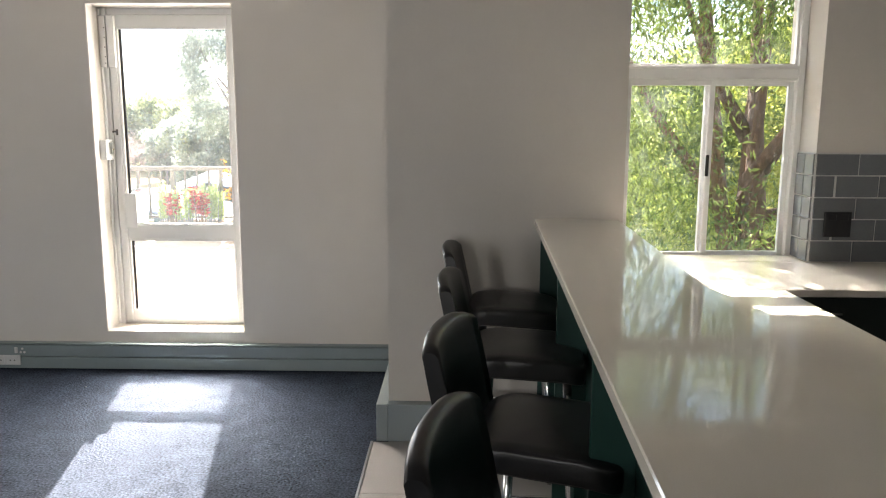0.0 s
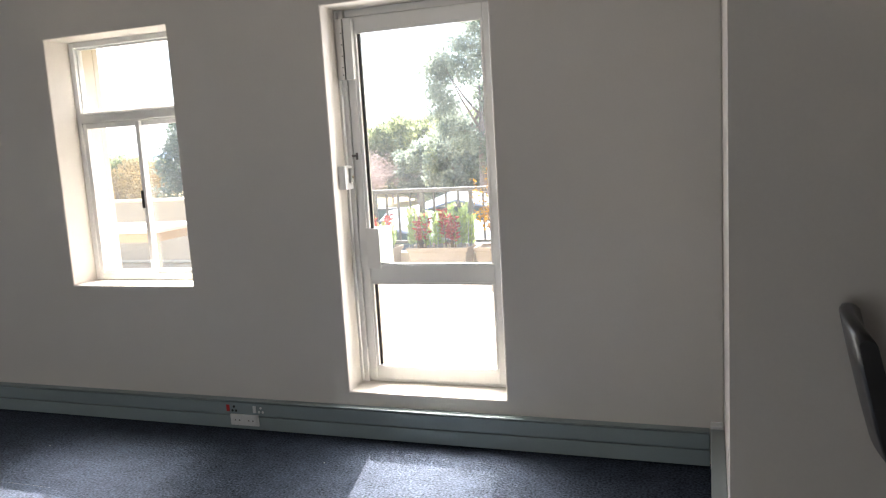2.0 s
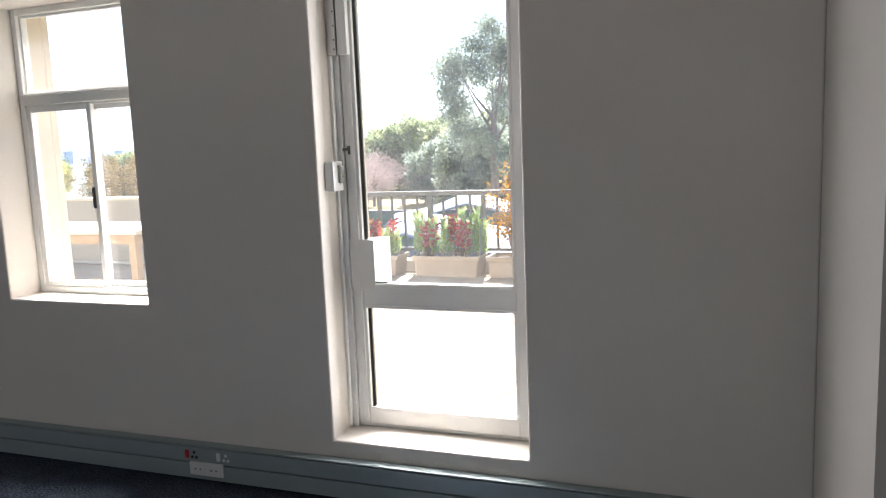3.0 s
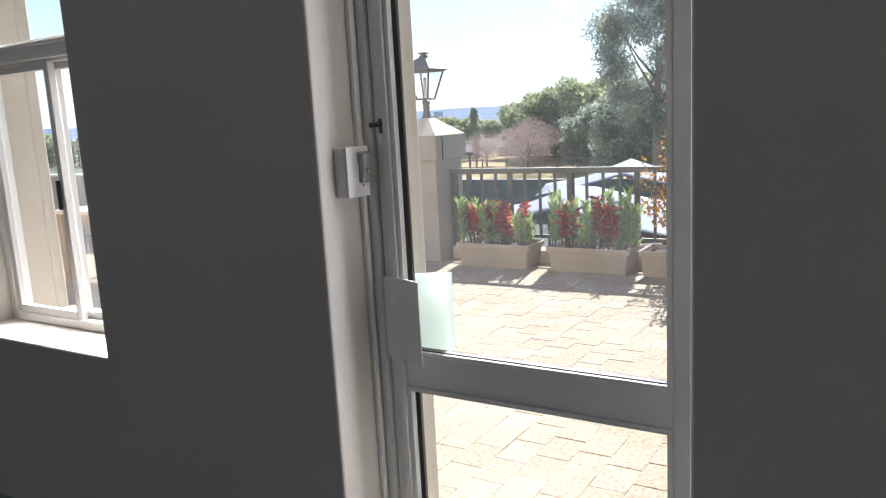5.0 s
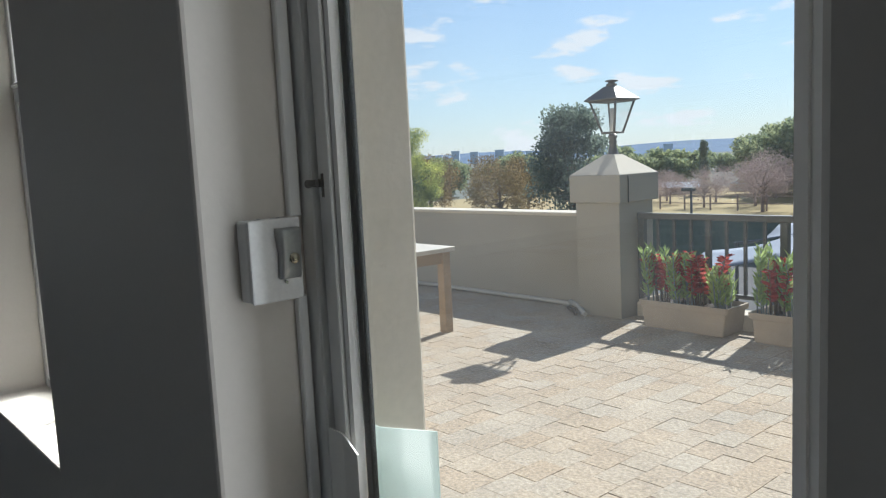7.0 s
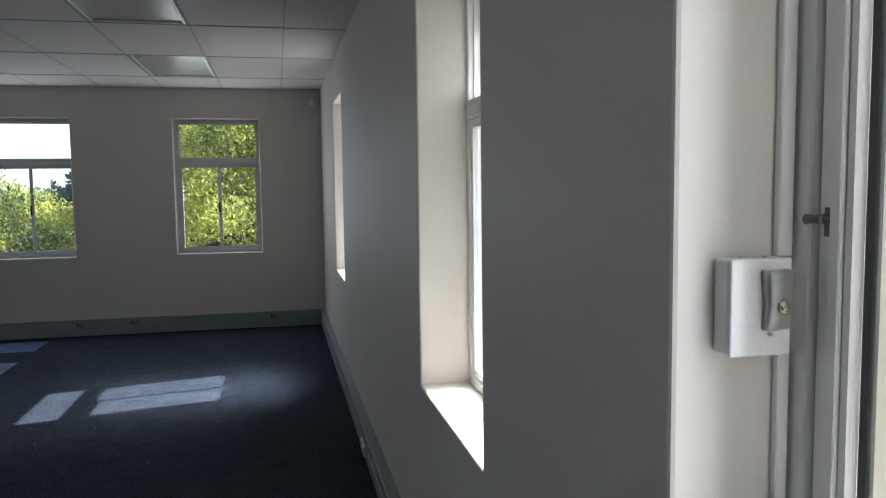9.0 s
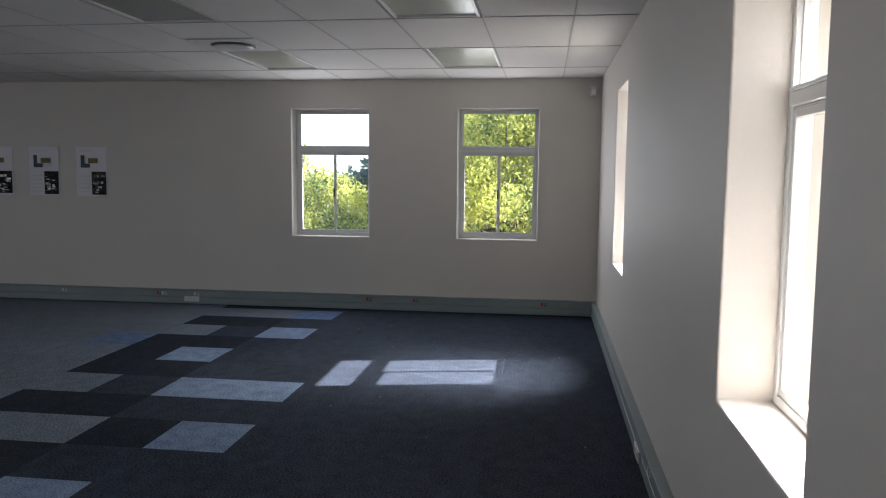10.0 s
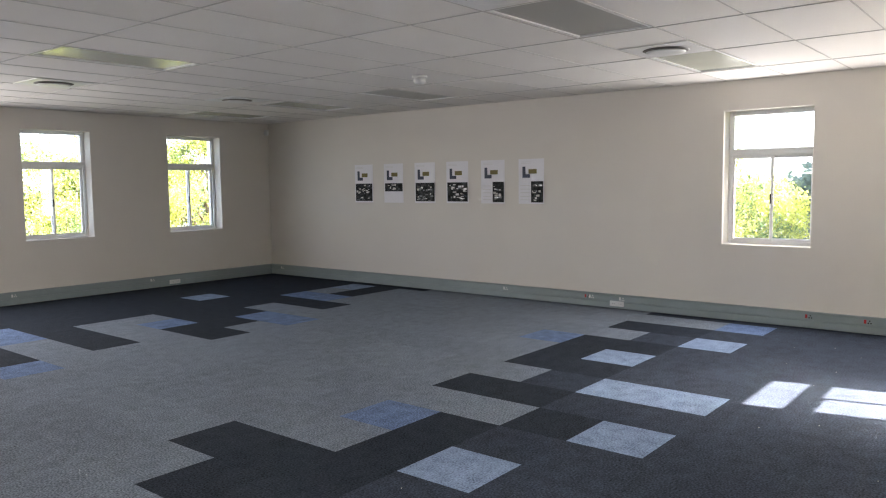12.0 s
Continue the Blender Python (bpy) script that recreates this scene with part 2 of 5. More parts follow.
M_TWIG = mat("bare_twig", (0.26, 0.20, 0.185), 0.95, var=0.15, scale=3)
M_GRASS = mat("dry_grass_ground", (0.42, 0.31, 0.135), 0.97, var=0.15, scale=0.06, fine=1.5, fvar=0.15, tint=(0.30, 0.24, 0.11))
M_LAND = mat("far_land", (0.10, 0.115, 0.085), 0.97, var=0.2, scale=0.03, fine=0.6, fvar=0.2, tint=(0.13, 0.145, 0.13))
M_ASPH = mat("asphalt", (0.06, 0.06, 0.062), 0.9, var=0.15, scale=0.5, fine=30, fvar=0.15)
M_SAIL = mat("shade_cloth", (0.205, 0.24, 0.30), 0.8, var=0.06, scale=0.6)
# distance haze is put into the hill and town colours, bluer and paler
M_HILL = mat("hazed_hill", (0.055, 0.12, 0.215), 0.97, var=0.15, scale=0.02, fine=0.2, fvar=0.2, tint=(0.08, 0.145, 0.245))
M_CITY = mat("hazed_town", (0.50, 0.60, 0.72), 0.8, var=0.1, scale=0.02)
M_TOWERW = mat("hazed_town_window", (0.40, 0.50, 0.63), 0.7, var=0.05)
M_CARR = mat("red_car_paint", (0.22, 0.01, 0.015), 0.2, var=0.03)
M_TYRE = mat("tyre_rubber", (0.02, 0.02, 0.02), 0.8, var=0.1)
M_WALLG = mat("green_court_fence", (0.085, 0.13, 0.105), 0.85, var=0.12, scale=0.8)
# high patch values put sunlit and shaded clumps into the leaf colours
L_YEL = leaf("leaves_yellow_green", (0.11, 0.17, 0.07), (0.66, 0.67, 0.19), 0.55, 3.8)
# next three greens are lifted paler and greyer to stand in for haze
L_DRK = leaf("leaves_dark_green", (0.11, 0.155, 0.135), (0.27, 0.32, 0.235), 0.55)
L_MID = leaf("leaves_mid_green", (0.17, 0.23, 0.15), (0.46, 0.48, 0.25), 0.55)
L_EUC = leaf("leaves_grey_green", (0.17, 0.22, 0.19), (0.36, 0.40, 0.31), 0.6)
L_BRN = leaf("leaves_autumn", (0.15, 0.125, 0.07), (0.30, 0.21, 0.095), 0.5)
L_PEP = leaf("leaves_pepper_tree", (0.075, 0.12, 0.05), (0.27, 0.33, 0.085), 0.48, 2.4)
L_SUC = leaf("leaves_succulent_green", (0.22, 0.34, 0.13), (0.46, 0.56, 0.21), 0.55)
L_RED = leaf("leaves_crimson", (0.26, 0.03, 0.035), (0.55, 0.11, 0.085), 0.55)
M_FROST = leaf("frosted_white_plate", (0.72, 0.80, 0.77), (0.78, 0.85, 0.82), 0.5)
L_ORG = leaf("leaves_orange", (0.40, 0.16, 0.02), (0.45, 0.27, 0.03), 0.45)


# ---------------------------------------------------------------- mesh helpers
def link(name, bm, material, parent=None, label="", smooth=False):
    me = bpy.data.meshes.new(name)
    bm.normal_update()
    bm.to_mesh(me)
    bm.free()
    for m in (material if isinstance(material, (list, tuple)) else [material]):
        me.materials.append(m)
    if smooth:
        for f in me.polygons:
            f.use_smooth = True
    ob = new(name, me)
    ob.parent = parent
    if label:
        ob["label"] = label
    return ob


def part(name, bm, material, parent, label="", smooth=False):
    return link(name, bm, material, parent, label, smooth)


def empty(name, m, label="", category="", group="", kind=""):
    ob = new(name)
    ob.empty_display_size = 0.1
    ob.matrix_basis = m
    return tagged(ob, label, category, group, kind)


def box(bm, x0, x1, y0, y1, z0, z1, bevel=0.0, seg=1, m=None, mat_index=0):
    vs = [bm.verts.new(p) for p in ((x0, y0, z0), (x1, y0, z0), (x1, y1, z0), (x0, y1, z0),
                                    (x0, y0, z1), (x1, y0, z1), (x1, y1, z1), (x0, y1, z1))]
    fs = [bm.faces.new([vs[i] for i in q]) for q in ((3, 2, 1, 0), (4, 5, 6, 7), (0, 1, 5, 4), (1, 2, 6, 5), (2, 3, 7, 6), (3, 0, 4, 7))]
    for f in fs:
        f.material_index = mat_index
    if bevel:
        es = list({e for f in fs for e in f.edges})
        out = bmesh.ops.bevel(bm, geom=es, offset=bevel, segments=seg, profile=0.5, affect="EDGES")
        vs = list({v for f in out["faces"] for v in f.verts} | {v for v in vs if v.is_valid})
        for f in out["faces"]:
            f.material_index = mat_index
    if m is not None:
        bmesh.ops.transform(bm, matrix=m, verts=[v for v in vs if v.is_valid])
    return bm


def B(*a, **k):
    return box(bmesh.new(), *a, **k)


def tube(bm, pts, radii, seg=8, cap=True, mat_index=0):
    """A round bar through the points, its radius changing from one to the next."""
    pts = [Vector(p) for p in pts]
    if not isinstance(radii, (list, tuple)):
        radii = [radii] * len(pts)
    rings, ref = [], Vector((0.31, 0.17, 0.93)).normalized()
    for i, p in enumerate(pts):
        d = (pts[min(i + 1, len(pts) - 1)] - pts[max(i - 1, 0)]).normalized()
        if abs(d.dot(ref)) > 0.95:
            ref = Vector((0.9, 0.3, 0.1)).normalized()
        u = d.cross(ref).normalized()
        v = d.cross(u)
        rings.append([bm.verts.new(p + (u * math.cos(a) + v * math.sin(a)) * radii[i]) for a in [2 * math.pi * k / seg for k in range(seg)]])
    for a, b in zip(rings, rings[1:]):
        for k in range(seg):
            f = bm.faces.new((a[k], a[(k + 1) % seg], b[(k + 1) % seg], b[k]))
            f.smooth = True
            f.material_index = mat_index
    if cap:
        for r in (rings[0][::-1], rings[-1]):
            bm.faces.new(r).material_index = mat_index
    return bm


def T(*a, **k):
    return tube(bmesh.new(), *a, **k)


def lathe(bm, profile, seg=20, centre=(0, 0, 0), mat_index=0):
    """Turns (radius, z) rows about the z axis."""
    c = Vector(centre)
    rings = [[bm.verts.new(c + Vector((r * math.cos(2 * math.pi * k / seg), r * math.sin(2 * math.pi * k / seg), z))) for k in range(seg)] for r, z in profile]
    for a, b in zip(rings, rings[1:]):
        for k in range(seg):
            f = bm.faces.new((a[k], a[(k + 1) % seg], b[(k + 1) % seg], b[k]))
            f.smooth = True
            f.material_index = mat_index
    bm.faces.new(rings[0][::-1]).material_index = mat_index
    bm.faces.new(rings[-1]).material_index = mat_index
    return bm


def loft(bm, sections, closed=True, smooth=True):
    """Skins rings of points, all with the same count."""
    rings = [[bm.verts.new(p) for p in s] for s in sections]
    n = len(rings[0])
    for a, b in zip(rings, rings[1:]):
        for k in range(n if closed else n - 1):
            f = bm.faces.new((a[k], a[(k + 1) % n], b[(k + 1) % n], b[k]))
            f.smooth = smooth
    if closed:
        bm.faces.new(rings[0][::-1])
        bm.faces.new(rings[-1])
    bmesh.ops.recalc_face_normals(bm, faces=bm.faces)
    return bm


def wall(name, a, b, z0, z1, thick, openings, material, label, soft=0.008):
    """A wall from a to b (its inner face), thick to the left of a->b, with openings (u0, u1, z0, z1) cut through."""
    a, b = Vector((*a, 0)), Vector((*b, 0))
    d = (b - a).normalized()
    n = Vector((-d.y, d.x, 0))
    length = (b - a).length
    us = sorted({0.0, length, *[o[0] for o in openings], *[o[1] for o in openings]})
    zs = sorted({z0, z1, *[o[2] for o in openings], *[o[3] for o in openings]})
    bm, made = bmesh.new(), {}

    def v(i, j, k):
        if (i, j, k) not in made:
            made[(i, j, k)] = bm.verts.new(a + d * us[i] + n * (thick * k) + Vector((0, 0, zs[j])))
        return made[(i, j, k)]

    def solid(i, j):
        if not (0 <= i < len(us) - 1 and 0 <= j < len(zs) - 1):
            return False
        u, z = (us[i] + us[i + 1]) / 2, (zs[j] + zs[j + 1]) / 2
        return not any(o[0] < u < o[1] and o[2] < z < o[3] for o in openings)

    for i in range(len(us) - 1):
        for j in range(len(zs) - 1):
            if not solid(i, j):
                continue
            bm.faces.new((v(i, j, 0), v(i + 1, j, 0), v(i + 1, j + 1, 0), v(i, j + 1, 0)))
            f = bm.faces.new((v(i + 1, j, 1), v(i, j, 1), v(i, j + 1, 1), v(i + 1, j + 1, 1)))
            f.material_index = 1
            for di, dj, p, q in ((-1, 0, (i, j), (i, j + 1)), (1, 0, (i + 1, j + 1), (i + 1, j)), (0, -1, (i + 1, j), (i, j)), (0, 1, (i, j + 1), (i + 1, j + 1))):
                if not solid(i + di, j + dj):
                    bm.faces.new((v(*p, 0), v(*q, 0), v(*q, 1), v(*p, 1)))
    ob = link(name, bm, material)
    bmesh_fix(ob)
    if soft:
        mod = ob.modifiers.new("soft_edges", "BEVEL")
        mod.width, mod.segments, mod.limit_method, mod.angle_limit = soft, 2, "ANGLE", radians(40)
    return tagged(ob, label, "wall", kind="structure")


def bmesh_fix(ob):
    bm = bmesh.new()
    bm.from_mesh(ob.data)
    bmesh.ops.recalc_face_normals(bm, faces=bm.faces)
    bm.to_mesh(ob.data)
    bm.free()


# ---------------------------------------------------------------- large structure
X_W, Y_N, Y_S, X_E, Y_K, X_COL = -10.457, 4.6, -7.15, 4.2, 3.53, -0.55
CEIL, THICK = 2.70, 0.385
SILL, HEAD = 0.847, 2.345
N_WINS = [(-8.545, -7.655), (-4.375, -3.482)]
W_WINS = [(1.0, 1.935), (2.985, 3.91)]
W_LIFT = 0.024
# last two are out of view, added to let light in from behind
S_WINS = [(-9.43, -8.45), (-7.20, -6.24), (-5.03, -4.08), (-2.80, -1.85)]
DOOR = (-2.506, -1.606, 0.258, 2.337)
OUTER = (-2.455, -1.560)
K_WIN = (0.615, 1.535, 0.922, 2.34)
WM = [M_WALL, M_OUT]


def ops(wins, start, sign, head=HEAD, sill=SILL):
    return [tuple(sorted((sign * (p - start), sign * (q - start)))) + (sill, head) for p, q in wins]


wall("wall_north", (X_COL, Y_N), (X_W, Y_N), -0.3, 3.1, -0.27,
     ops(N_WINS, X_COL, -1) + [(X_COL - DOOR[1], X_COL - DOOR[0], DOOR[2], DOOR[3])], WM, "greige painted wall with a glazed door and two windows")
wall("wall_north_outside", (X_COL, Y_N + 0.27), (X_W, Y_N + 0.27), -0.3, 3.1, 0.27 - THICK,
     ops(N_WINS, X_COL, -1) + [(X_COL - OUTER[1], X_COL - OUTER[0], DOOR[2] - 0.1, DOOR[3])], [M_OUT, M_OUT], "cream plastered outer leaf of the terrace wall")
wall("wall_west", (X_W, Y_N + THICK), (X_W, Y_S - THICK), -0.3, 3.1, -THICK, ops(W_WINS, Y_N + THICK, -1, HEAD + W_LIFT, SILL + W_LIFT), WM, "greige painted end wall with two windows and posters")
wall("wall_south", (X_W, Y_S), (X_E, Y_S), -0.3, 3.1, -THICK, ops(S_WINS, X_W, 1, HEAD + 0.075, SILL + 0.025), WM, "greige painted wall with two windows")
wall("wall_east", (X_E, Y_S - THICK), (X_E, Y_K + THICK), -0.3, 3.1, -THICK, [], WM, "plain greige painted wall")
wall("wall_kitchen", (X_E, Y_K), (X_COL, Y_K), -0.3, 3.1, -THICK, [(X_E - K_WIN[1], X_E - K_WIN[0], K_WIN[2] - 0.04, K_WIN[3])], WM, "greige kitchen wall with a window above the worktop", 0)
wall("wall_return", (X_COL, Y_K + THICK), (X_COL, Y_N + THICK), -0.3, 3.1, -THICK, [], WM, "short greige return wall beside the kitchen", 0)
# unseen wall, added to shade the kitchen from the south windows
wall("wall_partition", (X_E, -4.5), (-0.2, -4.5), -0.3, 3.1, 0.12, [], [M_WALL, M_WALL], "plain unseen partition added to keep light off the kitchen wall")
for a, b in N_WINS:
    bm = bmesh.new()
    y0, y1, r = Y_N + THICK + 0.0005, Y_N + THICK + 0.05, 0.11
    box(bm, a - r, a, y0, y1, SILL - 0.06, HEAD + r, 0.006)
    box(bm, b, b + r, y0, y1, SILL - 0.06, HEAD + r, 0.006)
    box(bm, a + 0.0005, b - 0.0005, y0, y1, HEAD, HEAD + r, 0.006)
    box(bm, a + 0.0005, b - 0.0005, y0, y1 + 0.02, SILL - 0.06, SILL - 0.004, 0.006)
    tagged(link("trim_window", bm, M_OUT), "cream plaster band round the window outside", "window surround", kind="structure")
slab = link("floor_slab", B(X_W - 0.3, X_E + 0.3, Y_S - 0.3, Y_N + 0.3, -0.28, -0.012), M_FGROUT)
tagged(slab, "grey concrete floor slab under carpet and tiles", "floor", kind="structure")
roof = link("roof_slab", B(X_W - 0.38, X_E + 0.38, Y_S - 0.38, Y_N + 0.38, 3.1, 3.3), M_OUT)
tagged(roof, "flat roof slab above the ceiling", "roof", kind="structure")

# suspended ceiling: boards in a grid of bars, with cells left out for fixtures
CX, CY, PX, PY = -5.80, 0.40, 1.258, 0.628
FIX = {}


def cell(x, y):
    return math.floor((x - CX) / PX), math.floor((y - CY) / PY)


def cell_box(i, j):
    return CX + i * PX, CX + (i + 1) * PX, CY + j * PY, CY + (j + 1) * PY


LIGHTS_PALE = [(-6.4, 3.2), (-8.9, 3.2), (-8.9, 1.3), (-5.1, -2.4), (-8.9, -6.2), (-8.9, -4.3), (-3.9, 3.2)]
LIGHTS_GREY = [(-6.4, 1.3), (-8.9, -2.4)]
DIFFUSERS = [(-8.0, 1.34), (-7.75, -4.3), (-5.45, -4.3), (-5.485, 1.34)]
taken = {cell(*p) for p in LIGHTS_PALE + LIGHTS_GREY}
bm = bmesh.new()
for i in range(-5, 9):
    for j in range(-13, 8):
        x0, x1, y0, y1 = cell_box(i, j)
        x0, x1, y0, y1 = max(x0, X_W - 0.05), min(x1, X_E + 0.05), max(y0, Y_S - 0.05), min(y1, Y_N + 0.05)
        if x1 - x0 < 0.05 or y1 - y0 < 0.05 or (x0 > X_COL + 0.1 and y0 > Y_K + 0.1) or (i, j) in taken:
            continue
        box(bm, x0 + 0.005, x1 - 0.005, y0 + 0.005, y1 - 0.005, CEIL + 0.004, CEIL + 0.02)
for i in range(-4, 9):
    x = CX + i * PX
    if X_W < x < X_E:
        box(bm, x - 0.005, x + 0.005, Y_S - 0.05, (Y_N if x < X_COL else Y_K) + 0.05, CEIL - 0.001, CEIL + 0.03, mat_index=1)
for j in range(-12, 8):
    y = CY + j * PY
    if Y_S < y < Y_N:
        box(bm, X_W - 0.05, (X_E if y < Y_K else X_COL) + 0.05, y - 0.005, y + 0.005, CEIL, CEIL + 0.03, mat_index=1)
tagged(link("ceiling", bm, [M_CEIL, M_TBAR]), "suspended ceiling of pale rectangular boards in a metal grid", "ceiling", kind="structure")


def ceiling_light(x, y, material, label):
    x0, x1, y0, y1 = cell_box(*cell(x, y))
    w, h = (x1 - x0) / 2 - 0.013, (y1 - y0) / 2 - 0.013
    th = empty("ceiling_light", pose((x0 + x1) / 2, (y0 + y1) / 2, CEIL + 0.003), label, "ceiling light", "recessed ceiling lights")
    bm = bmesh.new()
    for a in ((-w, w, -h, -h + 0.022), (-w, w, h - 0.022, h), (-w, -w + 0.022, -h + 0.022, h - 0.022), (w - 0.022, w, -h + 0.022, h - 0.022)):
        box(bm, *a, 0.0, 0.05)
    part("frame", bm, M_WHITE, th, "white metal rim")
    part("diffuser", B(-w + 0.02, w - 0.02, -h + 0.02, h - 0.02, 0.012, 0.02), material, th)
    part("housing", B(-w, w, -h, h, 0.055, 0.12), M_WHITE, th)


for p in LIGHTS_PALE:
    ceiling_light(*p, M_DIFF, "recessed ceiling light with a pale prismatic diffuser, switched off")
for p in LIGHTS_GREY:
    ceiling_light(*p, M_DIFFD, "recessed ceiling light with a grey diffuser, switched off")


def air_diffuser(x, y):
    th = empty("air_diffuser", pose(x, y, CEIL + 0.001), "round white air-conditioning diffuser in the ceiling", "air vent", "ceiling air diffusers")
    part("plate", B(-0.29, 0.29, -0.29, 0.29, -0.006, 0.0, 0.002), M_WHITE, th)
    # gap round the core: a flush dark ring, shade put into its colour
    part("ring", lathe(bmesh.new(), [(0.05, -0.0065), (0.19, -0.0065), (0.192, -0.009), (0.18, -0.011), (0.05, -0.0115)], 32), M_LANTERN, th, "dark ring coloured for the shaded gap")
    part("core", lathe(bmesh.new(), [(0.03, -0.012), (0.13, -0.015), (0.165, -0.021), (0.162, -0.026), (0.13, -0.030), (0.02, -0.031)], 32), M_WHITE, th)


for p in DIFFUSERS:
    air_diffuser(*p)
smoke = empty("smoke_detector", pose(-7.72, -1.17, CEIL) @ Matrix.Scale(1.4, 4), "white round smoke detector on the ceiling", "smoke detector")
part("base", lathe(bmesh.new(), [(0.055, 0.0), (0.058, -0.012), (0.05, -0.018)], 20), M_WHITE, smoke)
part("head", lathe(bmesh.new(), [(0.03, -0.016), (0.045, -0.024), (0.045, -0.045), (0.03, -0.06), (0.01, -0.062)], 20), M_WHITE, smoke)
for p in ((-10.36, 4.50, 0), (-10.36, -7.07, 90)):
    th = empty("motion_sensor", pose(p[0], p[1], 2.54, 0, 0, p[2]), "small white motion sensor in the wall corner", "sensor", "corner sensors")
    part("body", B(-0.035, 0.035, -0.03, 0.03, -0.05, 0.05, 0.012, 2), M_WHITE, th)
    part("lens", B(0.03, 0.042, -0.022, 0.022, -0.035, 0.02, 0.006), M_ALU, th)
    part("bracket", B(-0.07, -0.03, -0.012, 0.012, -0.015, 0.015), M_WHITE, th)


# ---------------------------------------------------------------- windows and door
def window(name, m, w, h, label, split=0.665, f=0.034, fb=0.036, s=0.029):
    """Aluminium window: fixed light over two sliding sashes. Local x along the wall, y outwards, z up from the sill."""
    th = empty(name, m, label, "window", kind="structure")
    d = 0.075
    zt = h * split
    bm = bmesh.new()
    box(bm, 0, f, 0, d, 0, h, 0.003)
    box(bm, w - f, w, 0, d, 0, h, 0.003)
    box(bm, f, w - f, 0, d, 0, fb, 0.003)
    box(bm, f, w - f, 0, d, h - f, h, 0.003)
    part("window_frame", bm, M_ALU, th)
    tr = B(f, w - f, -0.004, 0.058, zt + 0.006, zt + 0.055, 0.003)
    box(tr, f, w - f, -0.014, 0.052, zt + 0.055, zt + 0.068, 0.003)
    box(tr, f, w - f, 0.012, 0.056, zt - 0.006, zt + 0.006, 0.002)
    part("transom", tr, M_ALU, th)
    bead = bmesh.new()
    for q in ((f, f + 0.012, zt + 0.068, h - f), (w - f - 0.012, w - f, zt + 0.068, h - f), (f + 0.012, w - f - 0.012, zt + 0.068, zt + 0.080), (f + 0.012, w - f - 0.012, h - f - 0.012, h - f)):
        box(bead, q[0], q[1], 0.02, 0.05, q[2], q[3])
    part("glazing_bead", bead, M_ALU, th)
    pane = part("pane", B(f + 0.010, w - f - 0.010, 0.034, 0.039, zt + 0.078, h - f - 0.010), M_GLASS, th, "clear fixed top light")
    pane.visible_shadow = False
    mid = w / 2
    for k, (a, b, y) in enumerate(((f, mid + 0.02, 0.006), (mid - 0.02, w - f, 0.040))):
        bm = bmesh.new()
        z0, z1 = fb, zt - 0.002
        box(bm, a, a + s, y, y + 0.028, z0, z1, 0.002)
        box(bm, b - s, b, y, y + 0.028, z0, z1, 0.002)
        box(bm, a + s, b - s, y, y + 0.028, z0, z0 + s, 0.002)
        box(bm, a + s, b - s, y, y + 0.028, z1 - s, z1, 0.002)
        sash = part("sash", bm, M_ALU, th, "sliding aluminium sash")
        p = part("pane", B(a + s - 0.003, b - s + 0.003, y + 0.012, y + 0.017, z0 + s - 0.003, z1 - s + 0.003), M_GLASS, sash)
        p.visible_shadow = False
        if k == 0:
            part("latch", B(b - s - 0.004, b - s + 0.012, y - 0.012, y, z0 + 0.42, z0 + 0.53, 0.003), M_BLACKP, sash, "black latch")
    return th


WIN_Y = 0.19
for k, (a, b) in enumerate(N_WINS):
    window("window_%d" % (k + 1), pose(a, Y_N + WIN_Y, SILL), b - a, HEAD - SILL, "white aluminium sliding window in a deep plastered reveal")
for k, (a, b) in enumerate(W_WINS):
    window("window_%d" % (k + 3), pose(X_W - WIN_Y, a, SILL + W_LIFT, 0, 0, 90), b - a, HEAD - SILL, "white aluminium sliding window looking into trees")
for k, (a, b) in enumerate(S_WINS):
    window("window_%d" % (k + 8), pose(b, Y_S - WIN_Y, SILL + 0.025, 0, 0, 180), b - a, HEAD + 0.05 - SILL, "white aluminium sliding window in the far wall")
window("window_7", pose(K_WIN[0], Y_K + 0.19, K_WIN[2]), K_WIN[1] - K_WIN[0], K_WIN[3] - K_WIN[2], "white aluminium kitchen window above the worktop", 0.645, 0.034, 0.010, 0.026)


